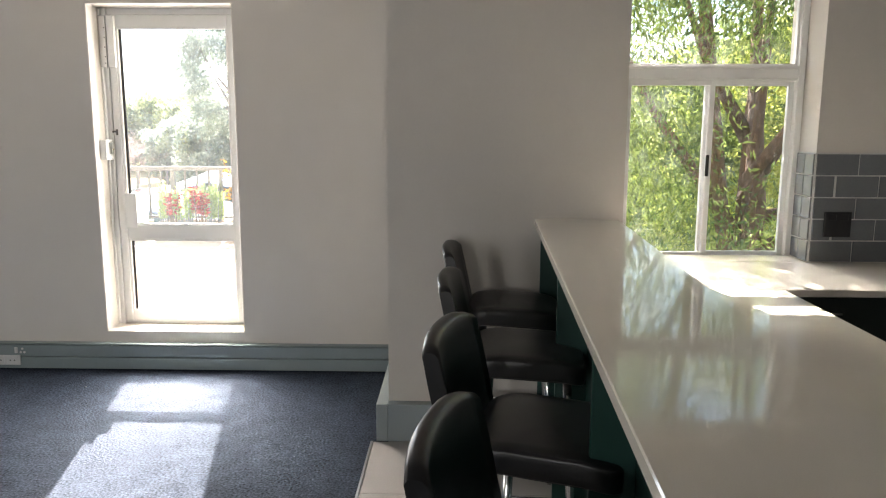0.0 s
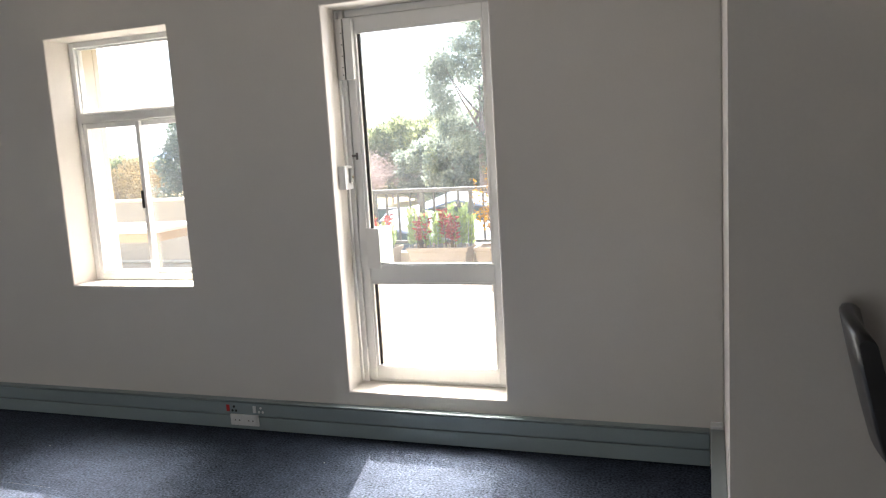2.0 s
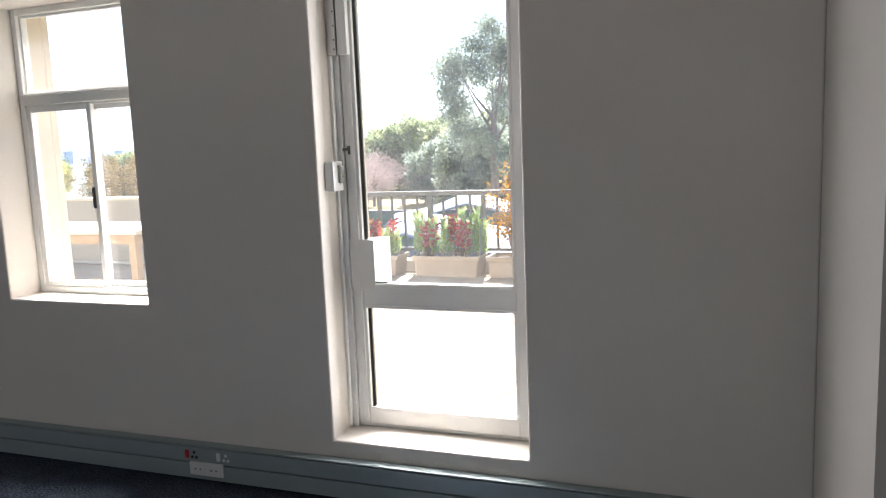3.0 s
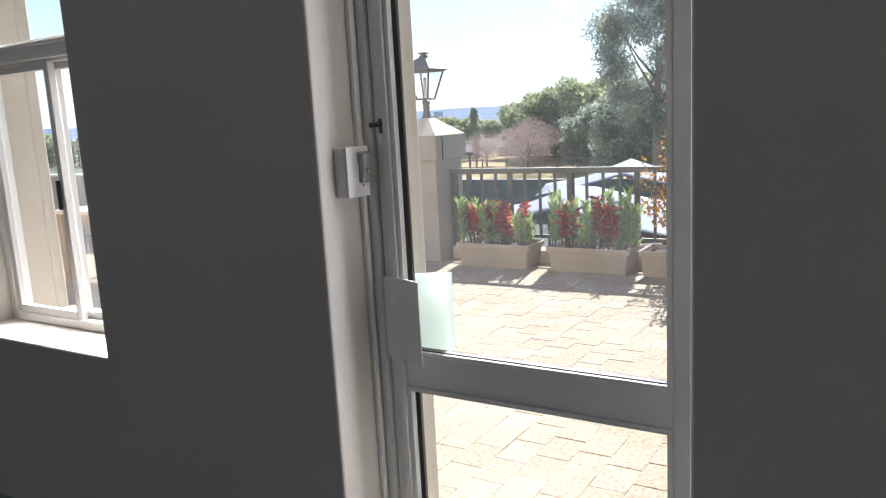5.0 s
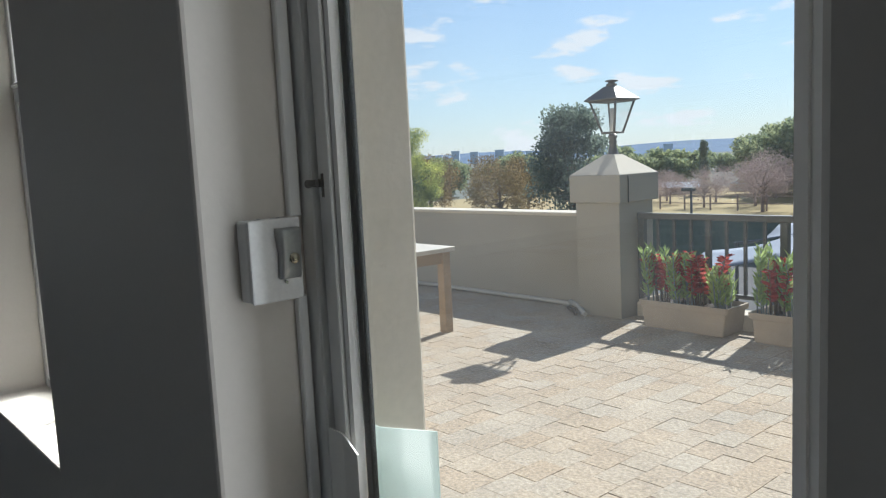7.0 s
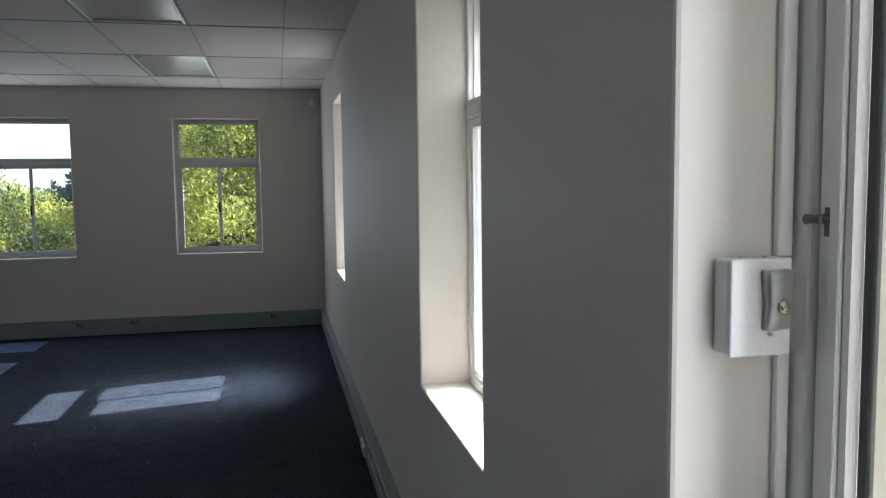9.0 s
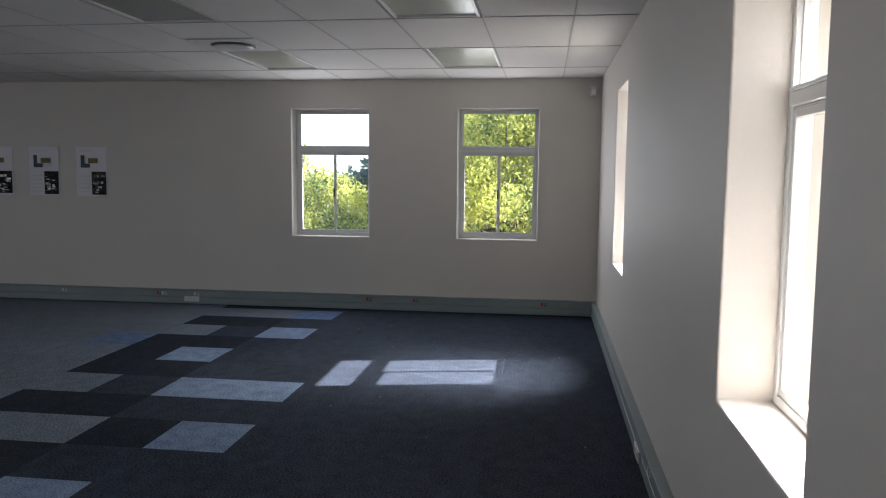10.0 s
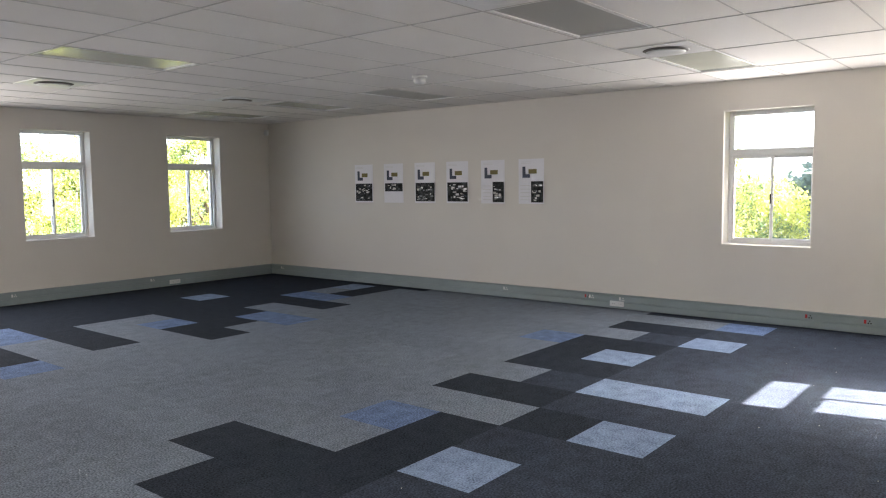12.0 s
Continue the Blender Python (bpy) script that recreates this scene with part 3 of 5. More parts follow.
def door():
    x0, x1, z0, z1 = DOOR
    y = Y_N + 0.19
    th = empty("door_1", pose(0, y, 0), "white aluminium glazed door, shut, with two panes", "door", kind="structure")
    bm = bmesh.new()
    box(bm, x0, x0 + 0.038, -0.012, 0.07, z0, z1, 0.003)
    box(bm, x0 + 0.0385, x0 + 0.052, 0.046, 0.07, z0, z1, 0.002)
    box(bm, x1 - 0.034, x1, 0.01, 0.07, z0, z1, 0.003)
    box(bm, x0 + 0.0385, x1 - 0.0345, 0.01, 0.07, z1 - 0.04, z1, 0.003)
    box(bm, x0 + 0.0385, x1 - 0.0345, 0.012, 0.07, z0, z0 + 0.016, 0.003)
    part("door_frame", bm, M_ALU, th)
    a, b = x0 + 0.040, x1 - 0.036
    st, zm0, zm1, zb, ztp = 0.052, 0.842, 0.936, z0 + 0.09, z1 - 0.118
    leafb = bmesh.new()
    box(leafb, a, a + st, 0.0, 0.045, z0 + 0.018, z1 - 0.042, 0.003)
    box(leafb, b - 0.048, b, 0.0, 0.045, z0 + 0.018, z1 - 0.042, 0.003)
    box(leafb, a + st, b - 0.048, 0.002, 0.043, z0 + 0.018, zb, 0.003)
    box(leafb, a + st, b - 0.048, 0.002, 0.043, zm0, zm1, 0.003)
    box(leafb, a + st, b - 0.048, 0.002, 0.043, ztp, z1 - 0.042, 0.003)
    box(leafb, a + 0.030, a + st - 0.002, -0.009, 0.0, z0 + 0.02, z1 - 0.045, 0.002)
    lf = part("door_leaf", leafb, M_ALU, th, "white aluminium door leaf")
    for q0, q1 in ((zb, zm0), (zm1, ztp)):
        bead = bmesh.new()
        r0, r1 = a + st, b - 0.048
        box(bead, r0, r0 + 0.012, -0.002, 0.016, q0, q1)
        box(bead, r1 - 0.012, r1, -0.003, 0.016, q0, q1)
        box(bead, r0 + 0.012, r1 - 0.012, -0.003, 0.006, q0, q0 + 0.010)
        box(bead, r0 + 0.012, r1 - 0.012, -0.003, 0.016, q1 - 0.012, q1)
        part("glazing_bead", bead, M_ALU, lf)
        seal = bmesh.new()
        box(seal, r0 + 0.0125, r0 + 0.027, 0.0165, 0.031, q0 + 0.008, q1 - 0.008)
        box(seal, r1 - 0.016, r1 - 0.011, 0.0165, 0.031, q0 + 0.008, q1 - 0.008)
        box(seal, r0 + 0.016, r1 - 0.016, 0.0065, 0.031, q0 + 0.002, q0 + 0.013)
        part("gasket", seal, M_BLACKP, lf, "black rubber gasket")
        p = part("pane", B(r0 + 0.004, r1 - 0.004, 0.020, 0.026, q0 + 0.003, q1 - 0.003), M_GLASS, lf, "clear door pane")
        p.visible_shadow = False
    # bent pull plates inside and outside, beside the lock
    for yy, sgn in ((-0.002, -1), (0.047, 1)):
        bm = bmesh.new()
        z_a, z_b = 0.925, 1.150
        prof = [(a + 0.004, yy - 0.009), (a + 0.045, yy - 0.010), (a + 0.058, yy - 0.014), (a + 0.140, yy - 0.046)]
        if sgn > 0:
            prof = [(a + 0.040, yy), (a + 0.066, yy), (a + 0.078, yy + 0.006), (a + 0.155, yy + 0.048)]
        rows = []
        for (px, py), off in ((p, o) for o in (0, 1) for p in (prof if o == 0 else prof[::-1])):
            rows.append((px, py + sgn * 0.003 * off))
        loft(bm, [[(px, py, z) for px, py in rows] for z in (z_a, z_b)], True, False)
        part("pull_plate", bm, M_ALU if sgn < 0 else M_FROST, lf, "bent white metal pull plate" if sgn < 0 else "bent frosted white pull plate outside")
    peg = T([(a + 0.022, 0.001, 1.555), (a + 0.022, -0.013, 1.555)], 0.0065, 12)
    box(peg, a + 0.014, a + 0.031, -0.0035, 0.0005, 1.532, 1.570, 0.001)
    tube(peg, [(a + 0.025, -0.015, 1.555), (a + 0.012, -0.017, 1.555), (a - 0.001, -0.018, 1.554)], [0.0065, 0.0055, 0.007], 12)
    part("lock_lever", peg, M_LANTERN, lf, "dark steel lock lever")
    # magnetic lock at the head of the closing side
    bm = bmesh.new()
    box(bm, x0 + 0.001, x0 + 0.046, -0.045, -0.013, 1.965, z1 - 0.05, 0.002)
    part("lock_bracket", bm, M_STEEL, th, "drilled steel lock bracket")
    for z in (1.99, 2.03, 2.09, 2.15, 2.21):
        part("screw", T([(x0 + 0.018 + 0.02 * (round(z * 100) % 2), -0.0465, z), (x0 + 0.018 + 0.02 * (round(z * 100) % 2), -0.0445, z)], 0.004, 8), M_BLACKP, th)
    bm = B(a + 0.010, a + 0.056, -0.040, -0.0095, 1.965, z1 - 0.05, 0.002)
    part("armature_plate", bm, M_ALU, lf)


door()
box_ = empty("door_release_box", pose(DOOR[0] + 0.0, Y_N + 0.065, 1.375), "white door release box with a push button on the reveal", "door release")
part("back_box", B(0.0, 0.036, -0.004, 0.084, 0.0, 0.128, 0.004, 2), M_WHITE, box_)
part("cover_plate", B(0.036, 0.043, -0.005, 0.085, -0.001, 0.129, 0.003, 2), M_WHITE, box_)
unit = bmesh.new()
loft(unit, [[(0.0432, 0.038 + e, z), (0.0432, 0.078, z), (0.043 + d * 0.75, 0.078, z), (0.043 + d, 0.046 + e, z), (0.043 + d * 0.9, 0.040 + e, z)] for z, d, e in ((0.034, 0.005, 0.004), (0.037, 0.010, 0.002), (0.055, 0.012, 0.003), (0.075, 0.013, 0.004), (0.098, 0.016, 0.001), (0.110, 0.018, 0.0), (0.114, 0.010, 0.001))])
btn = part("button_unit", unit, M_BTN, box_, "grey metal push-button unit")
part("button", lathe(bmesh.new(), [(0.0085, 0.0), (0.0088, 0.004), (0.0075, 0.006), (0.006, 0.0055), (0.0055, 0.007), (0.002, 0.0075)], 20), M_BRASS, btn, "round brass push button")
btn.children[0].matrix_basis = pose(0.0525, 0.064, 0.066, 0, 90)
part("key_lock", T([(0.040, 0.052, 0.029), (0.048, 0.052, 0.029)], 0.0028, 10), M_CHROME, box_)
part("screw", T([(0.010, 0.030, 0.1275), (0.010, 0.030, 0.1292)], 0.003, 8), M_BTN, box_)
part("screw", T([(0.018, 0.060, 0.1275), (0.018, 0.060, 0.1292)], 0.003, 8), M_BTN, box_)
cond = empty("cable_trunking", pose(DOOR[0], Y_N + 0.150, 0), "thin white cable trunking up the door reveal", "cable trunking")
part("cover", B(0.0, 0.014, 0.0, 0.022, 1.503, 2.33, 0.002), M_ALU, cond)
part("cover", B(0.0, 0.014, 0.004, 0.022, 0.27, 1.373, 0.002), M_ALU, cond)

# ---------------------------------------------------------------- trunking along the walls
def trunk_run(name, m, length, label):
    th = empty(name, m, label, "cable trunking", "dado trunking", "structure")
    part("back", B(0, length, 0.0, 0.034, 0.006, 0.176), M_TRUNK, th)
    part("upper_cover", B(0, length, 0.034, 0.052, 0.094, 0.170, 0.004, 2), M_TRUNK, th)
    part("lower_cover", B(0, length, 0.034, 0.052, 0.010, 0.088, 0.004, 2), M_TRUNK, th)
    part("top_lip", B(0, length, 0.0, 0.056, 0.1765, 0.182, 0.002), M_TRUNK, th)


trunk_run("trim_north", pose(X_COL - 0.066, Y_N - 0.001, 0, 0, 0, 180), X_COL - 0.066 - X_W, "grey-green steel power trunking along the wall foot")
trunk_run("trim_west", pose(X_W + 0.001, Y_N - 0.054, 0, 0, 0, -90), Y_N - Y_S - 0.108, "grey-green steel power trunking along the wall foot")
trunk_run("trim_south", pose(X_W + 0.0, Y_S + 0.001, 0), X_E - X_W, "grey-green steel power trunking along the wall foot")
skirt = empty("baseboard", pose(0, 0, 0), "grey painted skirting round the return wall", "skirting", kind="structure")
part("board", B(X_COL - 0.060, X_COL - 0.001, Y_K - 0.058, Y_N - 0.06, 0.0, 0.20, 0.003), M_SKIRT, skirt)
part("board", B(X_COL - 0.0005, X_E, Y_K - 0.058, Y_K - 0.001, 0.0, 0.20, 0.003), M_SKIRT, skirt)
part("end_cap", B(X_COL - 0.062, X_COL - 0.004, Y_N - 0.0595, Y_N - 0.002, 0.0, 0.215, 0.003), M_WHITE, skirt, "white trunking end cap")


def socket(m, red=False, label="white double socket plate clipped to the trunking"):
    th = empty("power_socket", m, label, "socket", "trunking sockets")
    part("plate", B(-0.095, 0.095, 0.0, 0.012, -0.033, 0.033, 0.004, 2), M_WHITE, th)
    for x in (-0.045, 0.045):
        part("insert", B(x - 0.036, x + 0.036, 0.012, 0.014, -0.024, 0.024, 0.002), M_WHITE, th)
        for dx in (-0.014, 0.014):
            part("hole", T([(x + dx, 0.0135, 0.0), (x + dx, 0.0147, 0.0)], 0.0045, 8), M_BLACKP, th)


def outlet(m, material, label):
    th = empty("power_outlet", m, label, "socket", "trunking sockets")
    for dx, dz in ((-0.03, 0.012), (-0.042, -0.012), (-0.018, -0.012)):
        part("pin_hole", T([(dx, 0.0, dz), (dx, 0.003, dz)], 0.0075, 10), M_BLACKP if material is M_RED else M_WHITE, th)
    part("switch", B(0.0, 0.022, 0.0, 0.006, -0.018, 0.022, 0.002), material, th)


def on_n(x, z):
    return pose(x, Y_N - 0.0535, z, 0, 0, 180)


def on_w(y, z):
    return pose(X_W + 0.0535, y, z, 0, 0, -90)


def on_s(x, z):
    return pose(x, Y_S + 0.0535, z)


socket(on_n(-3.17, 0.068))
outlet(on_n(-3.27, 0.132), M_RED, "red switched socket on the trunking")
outlet(on_n(-3.09, 0.132), M_WHITE, "white switched socket on the trunking")
socket(on_n(-5.95, 0.07))
outlet(on_n(-5.5, 0.132), M_WHITE, "white switched socket on the trunking")
socket(on_w(-0.27, 0.07))
for y in (-0.22, -0.64, -1.97, -6.8):
    outlet(on_w(y, 0.132), M_WHITE, "white switched socket on the trunking")
for y in (-0.70, 1.94, 2.5, 4.0):
    outlet(on_w(y, 0.132), M_RED, "red switched socket on the trunking")
socket(on_s(-8.45, 0.07))
outlet(on_s(-8.05, 0.132), M_WHITE, "white switched socket on the trunking")
outlet(on_s(-6.0, 0.132), M_WHITE, "white switched socket on the trunking")

# ---------------------------------------------------------------- posters
def poster(y, kind):
    """An A2 sheet taped to the west wall. kind: how its lower half is filled."""
    th = empty("poster", pose(X_W + 0.002, y, 1.31, 0, 0, 90), "white printed poster with a small plan and photographs, taped up", "poster", "row of posters")
    w, h = 0.405, 0.605
    bm = bmesh.new()
    n = 8
    loft(bm, [[(w * i / n - w / 2, -0.0015 - 0.004 * abs(math.sin(i * 0.9 + y)) * (k % 2 if k < 3 else 0.5), h * k / 4) for i in range(n + 1)] for k in range(5)], False)
    part("sheet", bm, M_PAPER, th)

    def flat(nm, material, a, b, c, d):
        part(nm, B(a * w - w / 2, b * w - w / 2, -0.0065, -0.0075, c * h, d * h), material, th)

    flat("plan_block", M_INK, 0.16, 0.28, 0.58, 0.83)
    flat("plan_block", M_INK, 0.28, 0.46, 0.58, 0.66)
    flat("plan_block", M_OLIVE, 0.40, 0.72, 0.67, 0.77)
    a, b, c, d = {"full": (0.05, 0.97, 0.04, 0.50), "top": (0.06, 0.97, 0.29, 0.50), "half": (0.50, 0.97, 0.03, 0.50)}[kind]
    flat("photograph", M_PHOTO, a, b, c, d)
    pr = random.Random(int(-y * 100))
    for k in range(int(36 * (b - a) * (d - c) / 0.42)):
        px, pz = pr.uniform(a + 0.01, b - 0.16), pr.uniform(c + 0.01, d - 0.06)
        pw, ph = pr.uniform(0.04, 0.15), pr.uniform(0.012, 0.05)
        part("picture_detail", B(px * w - w / 2, (px + pw) * w - w / 2, -0.0080 - 0.0002 * k, -0.0076 - 0.0002 * k, pz * h, (pz + ph) * h), pr.choice((M_BLACKP, M_GROUT, M_TILEW, M_TILEW, M_PIPE)), th)
    if kind == "half":
        for k in range(5):
            flat("text_line", M_GROUT, 0.08, 0.44, 0.08 + 0.08 * k, 0.095 + 0.08 * k)
    for k in range(2):
        flat("text_line", M_GROUT, 0.1, 0.5, 0.90 + 0.03 * k, 0.908 + 0.03 * k)


for y, kind in ((-4.74, "full"), (-4.09, "top"), (-3.45, "full"), (-2.83, "full"), (-2.20, "half"), (-1.565, "half")):
    poster(y, kind)

# ---------------------------------------------------------------- kitchen
SK = math.degrees(math.atan(0.040))
bar = empty("bar_counter", pose(0.181, Y_K, 0, 0, 0, -SK), "breakfast bar with a cream quartz top on dark green panels", "counter")
part("worktop", B(0.0, 0.412, -4.6, 0.012, 1.118, 1.15, 0.003), M_QUARTZ, bar, "glossy cream quartz top")
part("front_panel", B(0.145, 0.185, -4.55, 0.0, 0.0, 1.118), M_GREEN, bar, "dark green painted panel")
for y in (-0.02, -0.98, -1.95, -2.9, -3.9):
    part("support_panel", B(0.03, 0.145, y - 0.022, y, 0.0, 1.117, 0.002), M_GREEN, bar, "dark green upright support")
part("upstand", B(0.372, 0.402, -4.55, 0.0, 0.93, 1.117), M_QUARTZ, bar)
low = empty("kitchen_worktop", pose(0, 0, 0), "cream quartz worktop along the window and behind the bar", "worktop")
part("slab", B(0.60, X_E, 2.87, Y_K - 0.001, 0.915, 0.945, 0.003), M_QUARTZ, low)
part("window_ledge", B(K_WIN[0] + 0.001, K_WIN[1] - 0.007, Y_K - 0.0008, Y_K + 0.188, 0.883, 0.945), M_QUARTZ, low)
part("slab", B(0.59, 1.15, -1.0, 2.8695, 0.915, 0.945, 0.003), M_QUARTZ, low)
for k in range(5):
    cab = empty("base_cabinet", pose(1.2 + 0.6 * k, 2.92, 0), "dark green base cabinet under the worktop", "cabinet", "kitchen base cabinets")
    part("body", B(0, 0.598, 0.02, 0.58, 0.10, 0.914), M_DARKC, cab)
    dr = part("door", B(0.003, 0.595, 0.0, 0.019, 0.11, 0.90, 0.002), M_DARKC, cab)
    part("handle", T([(0.06, -0.03, 0.84), (0.20, -0.03, 0.84)], 0.005, 8), M_STEEL, dr)
    part("plinth", B(0, 0.598, 0.06, 0.58, 0.0, 0.10), M_DARKC, cab)
for k in range(5):
    cab = empty("base_cabinet", pose(1.12, 2.2 - 0.6 * k, 0), "dark green base cabinet behind the bar", "cabinet", "kitchen base cabinets")
    part("body", B(-0.53, -0.02, 0.002, 0.598, 0.10, 0.914), M_DARKC, cab)
    part("door", B(-0.0195, 0.0, 0.003, 0.595, 0.11, 0.90, 0.002), M_DARKC, cab)
    part("plinth", B(-0.53, -0.06, 0.002, 0.598, 0.0, 0.10), M_DARKC, cab)
sock = empty("wall_socket", pose(1.655, Y_K - 0.012, 1.135), "black double wall socket on grey tiles", "socket")
part("plate", B(-0.066, 0.066, -0.012, 0.0, -0.062, 0.062, 0.004, 2), M_BLACKP, sock)
for dx in (-0.03, 0.03):
    part("rocker", B(dx - 0.02, dx + 0.02, -0.016, -0.012, 0.02, 0.05, 0.002), M_BLACKP, sock)


def stool(y, turn=0.0):
    th = empty("bar_stool", pose(0.05, y, 0, 0, 0, turn), "black leather bar stool with chrome legs at the bar", "stool", "bar stools")
    # seat: padded, bowed front edge, rounded rim; local -x is the back
    bm = bmesh.new()
    secs = []
    for z, g in ((0.742, 0.012), (0.744, 0.003), (0.750, 0.0), (0.802, 0.0), (0.810, 0.003), (0.815, 0.010), (0.818, 0.04), (0.820, 0.10), (0.8205, 0.15), (0.8206, 0.20)):
        ring = []
        for k in range(40):
            a = 2 * math.pi * (k + 0.5) / 40
            c, s_ = math.cos(a), math.sin(a)
            px = math.copysign(abs(c) ** 0.28, c) * (0.208 - g)
            py = math.copysign(abs(s_) ** 0.28, s_) * (0.21 - g)
            ring.append((px + 0.014, py, z - 0.022 * (px / 0.2) ** 2 - 0.008 * (px / 0.2)))
        secs.append(ring)
    loft(bm, secs)
    part("seat", bm, M_LEATHER, th)
    # back: curved in plan, leaning outwards, thick padded rim
    bm = bmesh.new()
    secs = []
    n = 11
    for k in range(n):
        u = -1 + 2 * k / (n - 1)
        yy = u * 0.212
        bow = 0.022 * (1 - u * u)
        top = 1.075 - 0.03 * abs(u) ** 3
        ring = []
        for zz, t0, t1 in ((0.72, 0, 0.019), (0.80, 0, 0.022), (0.95, 0, 0.023), (top - 0.012, 0, 0.021), (top - 0.002, 0, 0.012)):
            lean = -0.02 - 0.22 * (zz - 0.74)
            ring.append((-0.185 + lean - bow + t1, yy, zz))
        for zz, t0, t1 in ((top, 0, 0), (top - 0.002, -0.012, 0), (top - 0.012, -0.021, 0), (0.95, -0.023, 0), (0.80, -0.022, 0), (0.72, -0.019, 0)):
            lean = -0.02 - 0.22 * (zz - 0.74)
            ring.append((-0.185 + lean - bow + t0, yy, zz))
        secs.append(ring)
    loft(bm, secs)
    for f in bm.faces:
        if len(f.verts) > 4:
            f.smooth = False
    bk = part("backrest", bm, M_LEATHER, th)
    seam = bmesh.new()
    pts = []
    for k in range(n):
        u = -1 + 2 * k / (n - 1)
        pts.append((-0.185 - 0.02 - 0.22 * 0.24 - 0.022 * (1 - u * u) - 0.021, u * 0.212, 0.98))
    tube(seam, pts, 0.0018, 6)
    part("seam", seam, M_RAIL, bk, "dull stitched seam")
    for sx in (-1, 1):
        for sy in (-1, 1):
            part("leg", T([(sx * 0.14 + 0.015, sy * 0.15, 0.74), (sx * 0.175 + 0.015, sy * 0.185, 0.0)], [0.016, 0.013], 12), M_CHROME, th, "chrome tubular leg")
    q = 0.162
    part("footrest", T([(q + 0.015, -q, 0.27), (q + 0.015, q, 0.27)], 0.010, 10), M_CHROME, th)
    part("footrest", T([(-q + 0.015, -q, 0.27), (-q + 0.015, q, 0.27)], 0.010, 10), M_CHROME, th)
    for sy in (-1, 1):
        part("footrest", T([(-q + 0.015, sy * q, 0.27), (q + 0.015, sy * q, 0.27)], 0.010, 10), M_CHROME, th)
    part("seat_plate", B(-0.16, 0.18, -0.17, 0.17, 0.725, 0.738), M_BLACKP, th)


for y, turn in ((3.23, -4), (2.53, -5), (1.77, -14.5), (1.09, -13)):
    stool(y, turn)


# ---------------------------------------------------------------- terrace
Z_T, Y_OUT = 0.07, Y_N + THICK
TX0, TX1, TY1 = -13.5, 0.4, 10.35
tagged(link("terrace_slab", B(TX0, TX1, Y_OUT + 0.001, TY1, -0.45, Z_T - 0.0035), M_SAND), "raised terrace slab with sandy joints", "terrace", kind="structure")
pw = empty("parapet_wall", pose(0, 0, 0), "low plastered parapet with a pale coping", "parapet wall", kind="structure")
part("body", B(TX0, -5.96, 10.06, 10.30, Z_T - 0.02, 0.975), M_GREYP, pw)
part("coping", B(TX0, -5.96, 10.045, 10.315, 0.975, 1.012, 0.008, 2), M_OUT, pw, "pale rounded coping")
kerb = link("terrace_kerb", B(-5.45, TX1, 10.02, 10.22, Z_T - 0.02, 0.20, 0.006), M_OUT)
tagged(kerb, "low pale plastered kerb under the railing", "kerb", kind="structure")

pil = empty("gate_pillar", pose(-5.715, 10.07, Z_T - 0.012), "plastered square pillar with a pyramid cap", "pillar")
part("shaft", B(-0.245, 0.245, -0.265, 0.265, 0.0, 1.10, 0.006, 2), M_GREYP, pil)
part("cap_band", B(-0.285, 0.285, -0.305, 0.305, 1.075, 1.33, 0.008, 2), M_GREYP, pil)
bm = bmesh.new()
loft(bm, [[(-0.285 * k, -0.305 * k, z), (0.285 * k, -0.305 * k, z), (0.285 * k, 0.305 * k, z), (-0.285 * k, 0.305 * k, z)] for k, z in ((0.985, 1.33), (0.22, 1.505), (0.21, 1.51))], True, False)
# paler plaster than the shaft, colouring in the sun on the slopes
part("cap", bm, M_OUT, pil, "pyramid cap, sunlight put into its pale colour")

lan = empty("street_lantern", pose(-5.715, 10.07, 1.572) @ Matrix.Diagonal((1, 1, 0.935, 1)), "four-sided weathered metal lantern on the pillar", "lantern")
part("pedestal", lathe(bmesh.new(), [(0.13, -0.09), (0.125, -0.075), (0.075, -0.045), (0.045, 0.02), (0.032, 0.09), (0.04, 0.12), (0.03, 0.14), (0.045, 0.17), (0.03, 0.20)], 20), M_LANTERN, lan)


def sq(h, z, e=1.0):
    return [(-h, -h * e, z), (h, -h * e, z), (h, h * e, z), (-h, h * e, z)]


bm = bmesh.new()
for sx in (-1, 1):
    for sy in (-1, 1):
        tube(bm, [(sx * 0.066, sy * 0.066, 0.205), (sx * 0.144, sy * 0.144, 0.52)], 0.011, 6)
for h, z in ((0.069, 0.21), (0.147, 0.52)):
    for a in ((-1, -1, 1, -1), (1, -1, 1, 1), (1, 1, -1, 1), (-1, 1, -1, -1)):
        tube(bm, [(a[0] * h, a[1] * h, z), (a[2] * h, a[3] * h, z)], 0.011, 6)
part("cage", bm, M_LANTERN, lan)
for ang in range(4):
    c, s_ = math.cos(ang * math.pi / 2), math.sin(ang * math.pi / 2)
    quad = [(-0.063, -0.067, 0.212), (0.063, -0.067, 0.212), (0.138, -0.142, 0.515), (-0.138, -0.142, 0.515)]
    bm = bmesh.new()
    loft(bm, [[(x * c - y * s_, x * s_ + y * c, z) for x, y, z in quad], [(x * c - (y + 0.003) * s_, x * s_ + (y + 0.003) * c, z) for x, y, z in quad]], True, False)
    part("pane", bm, M_LAMPGLASS, lan, "clear slanted lantern pane").visible_shadow = False
bm = bmesh.new()
loft(bm, [sq(0.158, 0.518), sq(0.182, 0.528), sq(0.182, 0.536), sq(0.118, 0.60), sq(0.06, 0.655), sq(0.05, 0.665)], True, False)
part("roof", bm, M_LANTERN, lan)
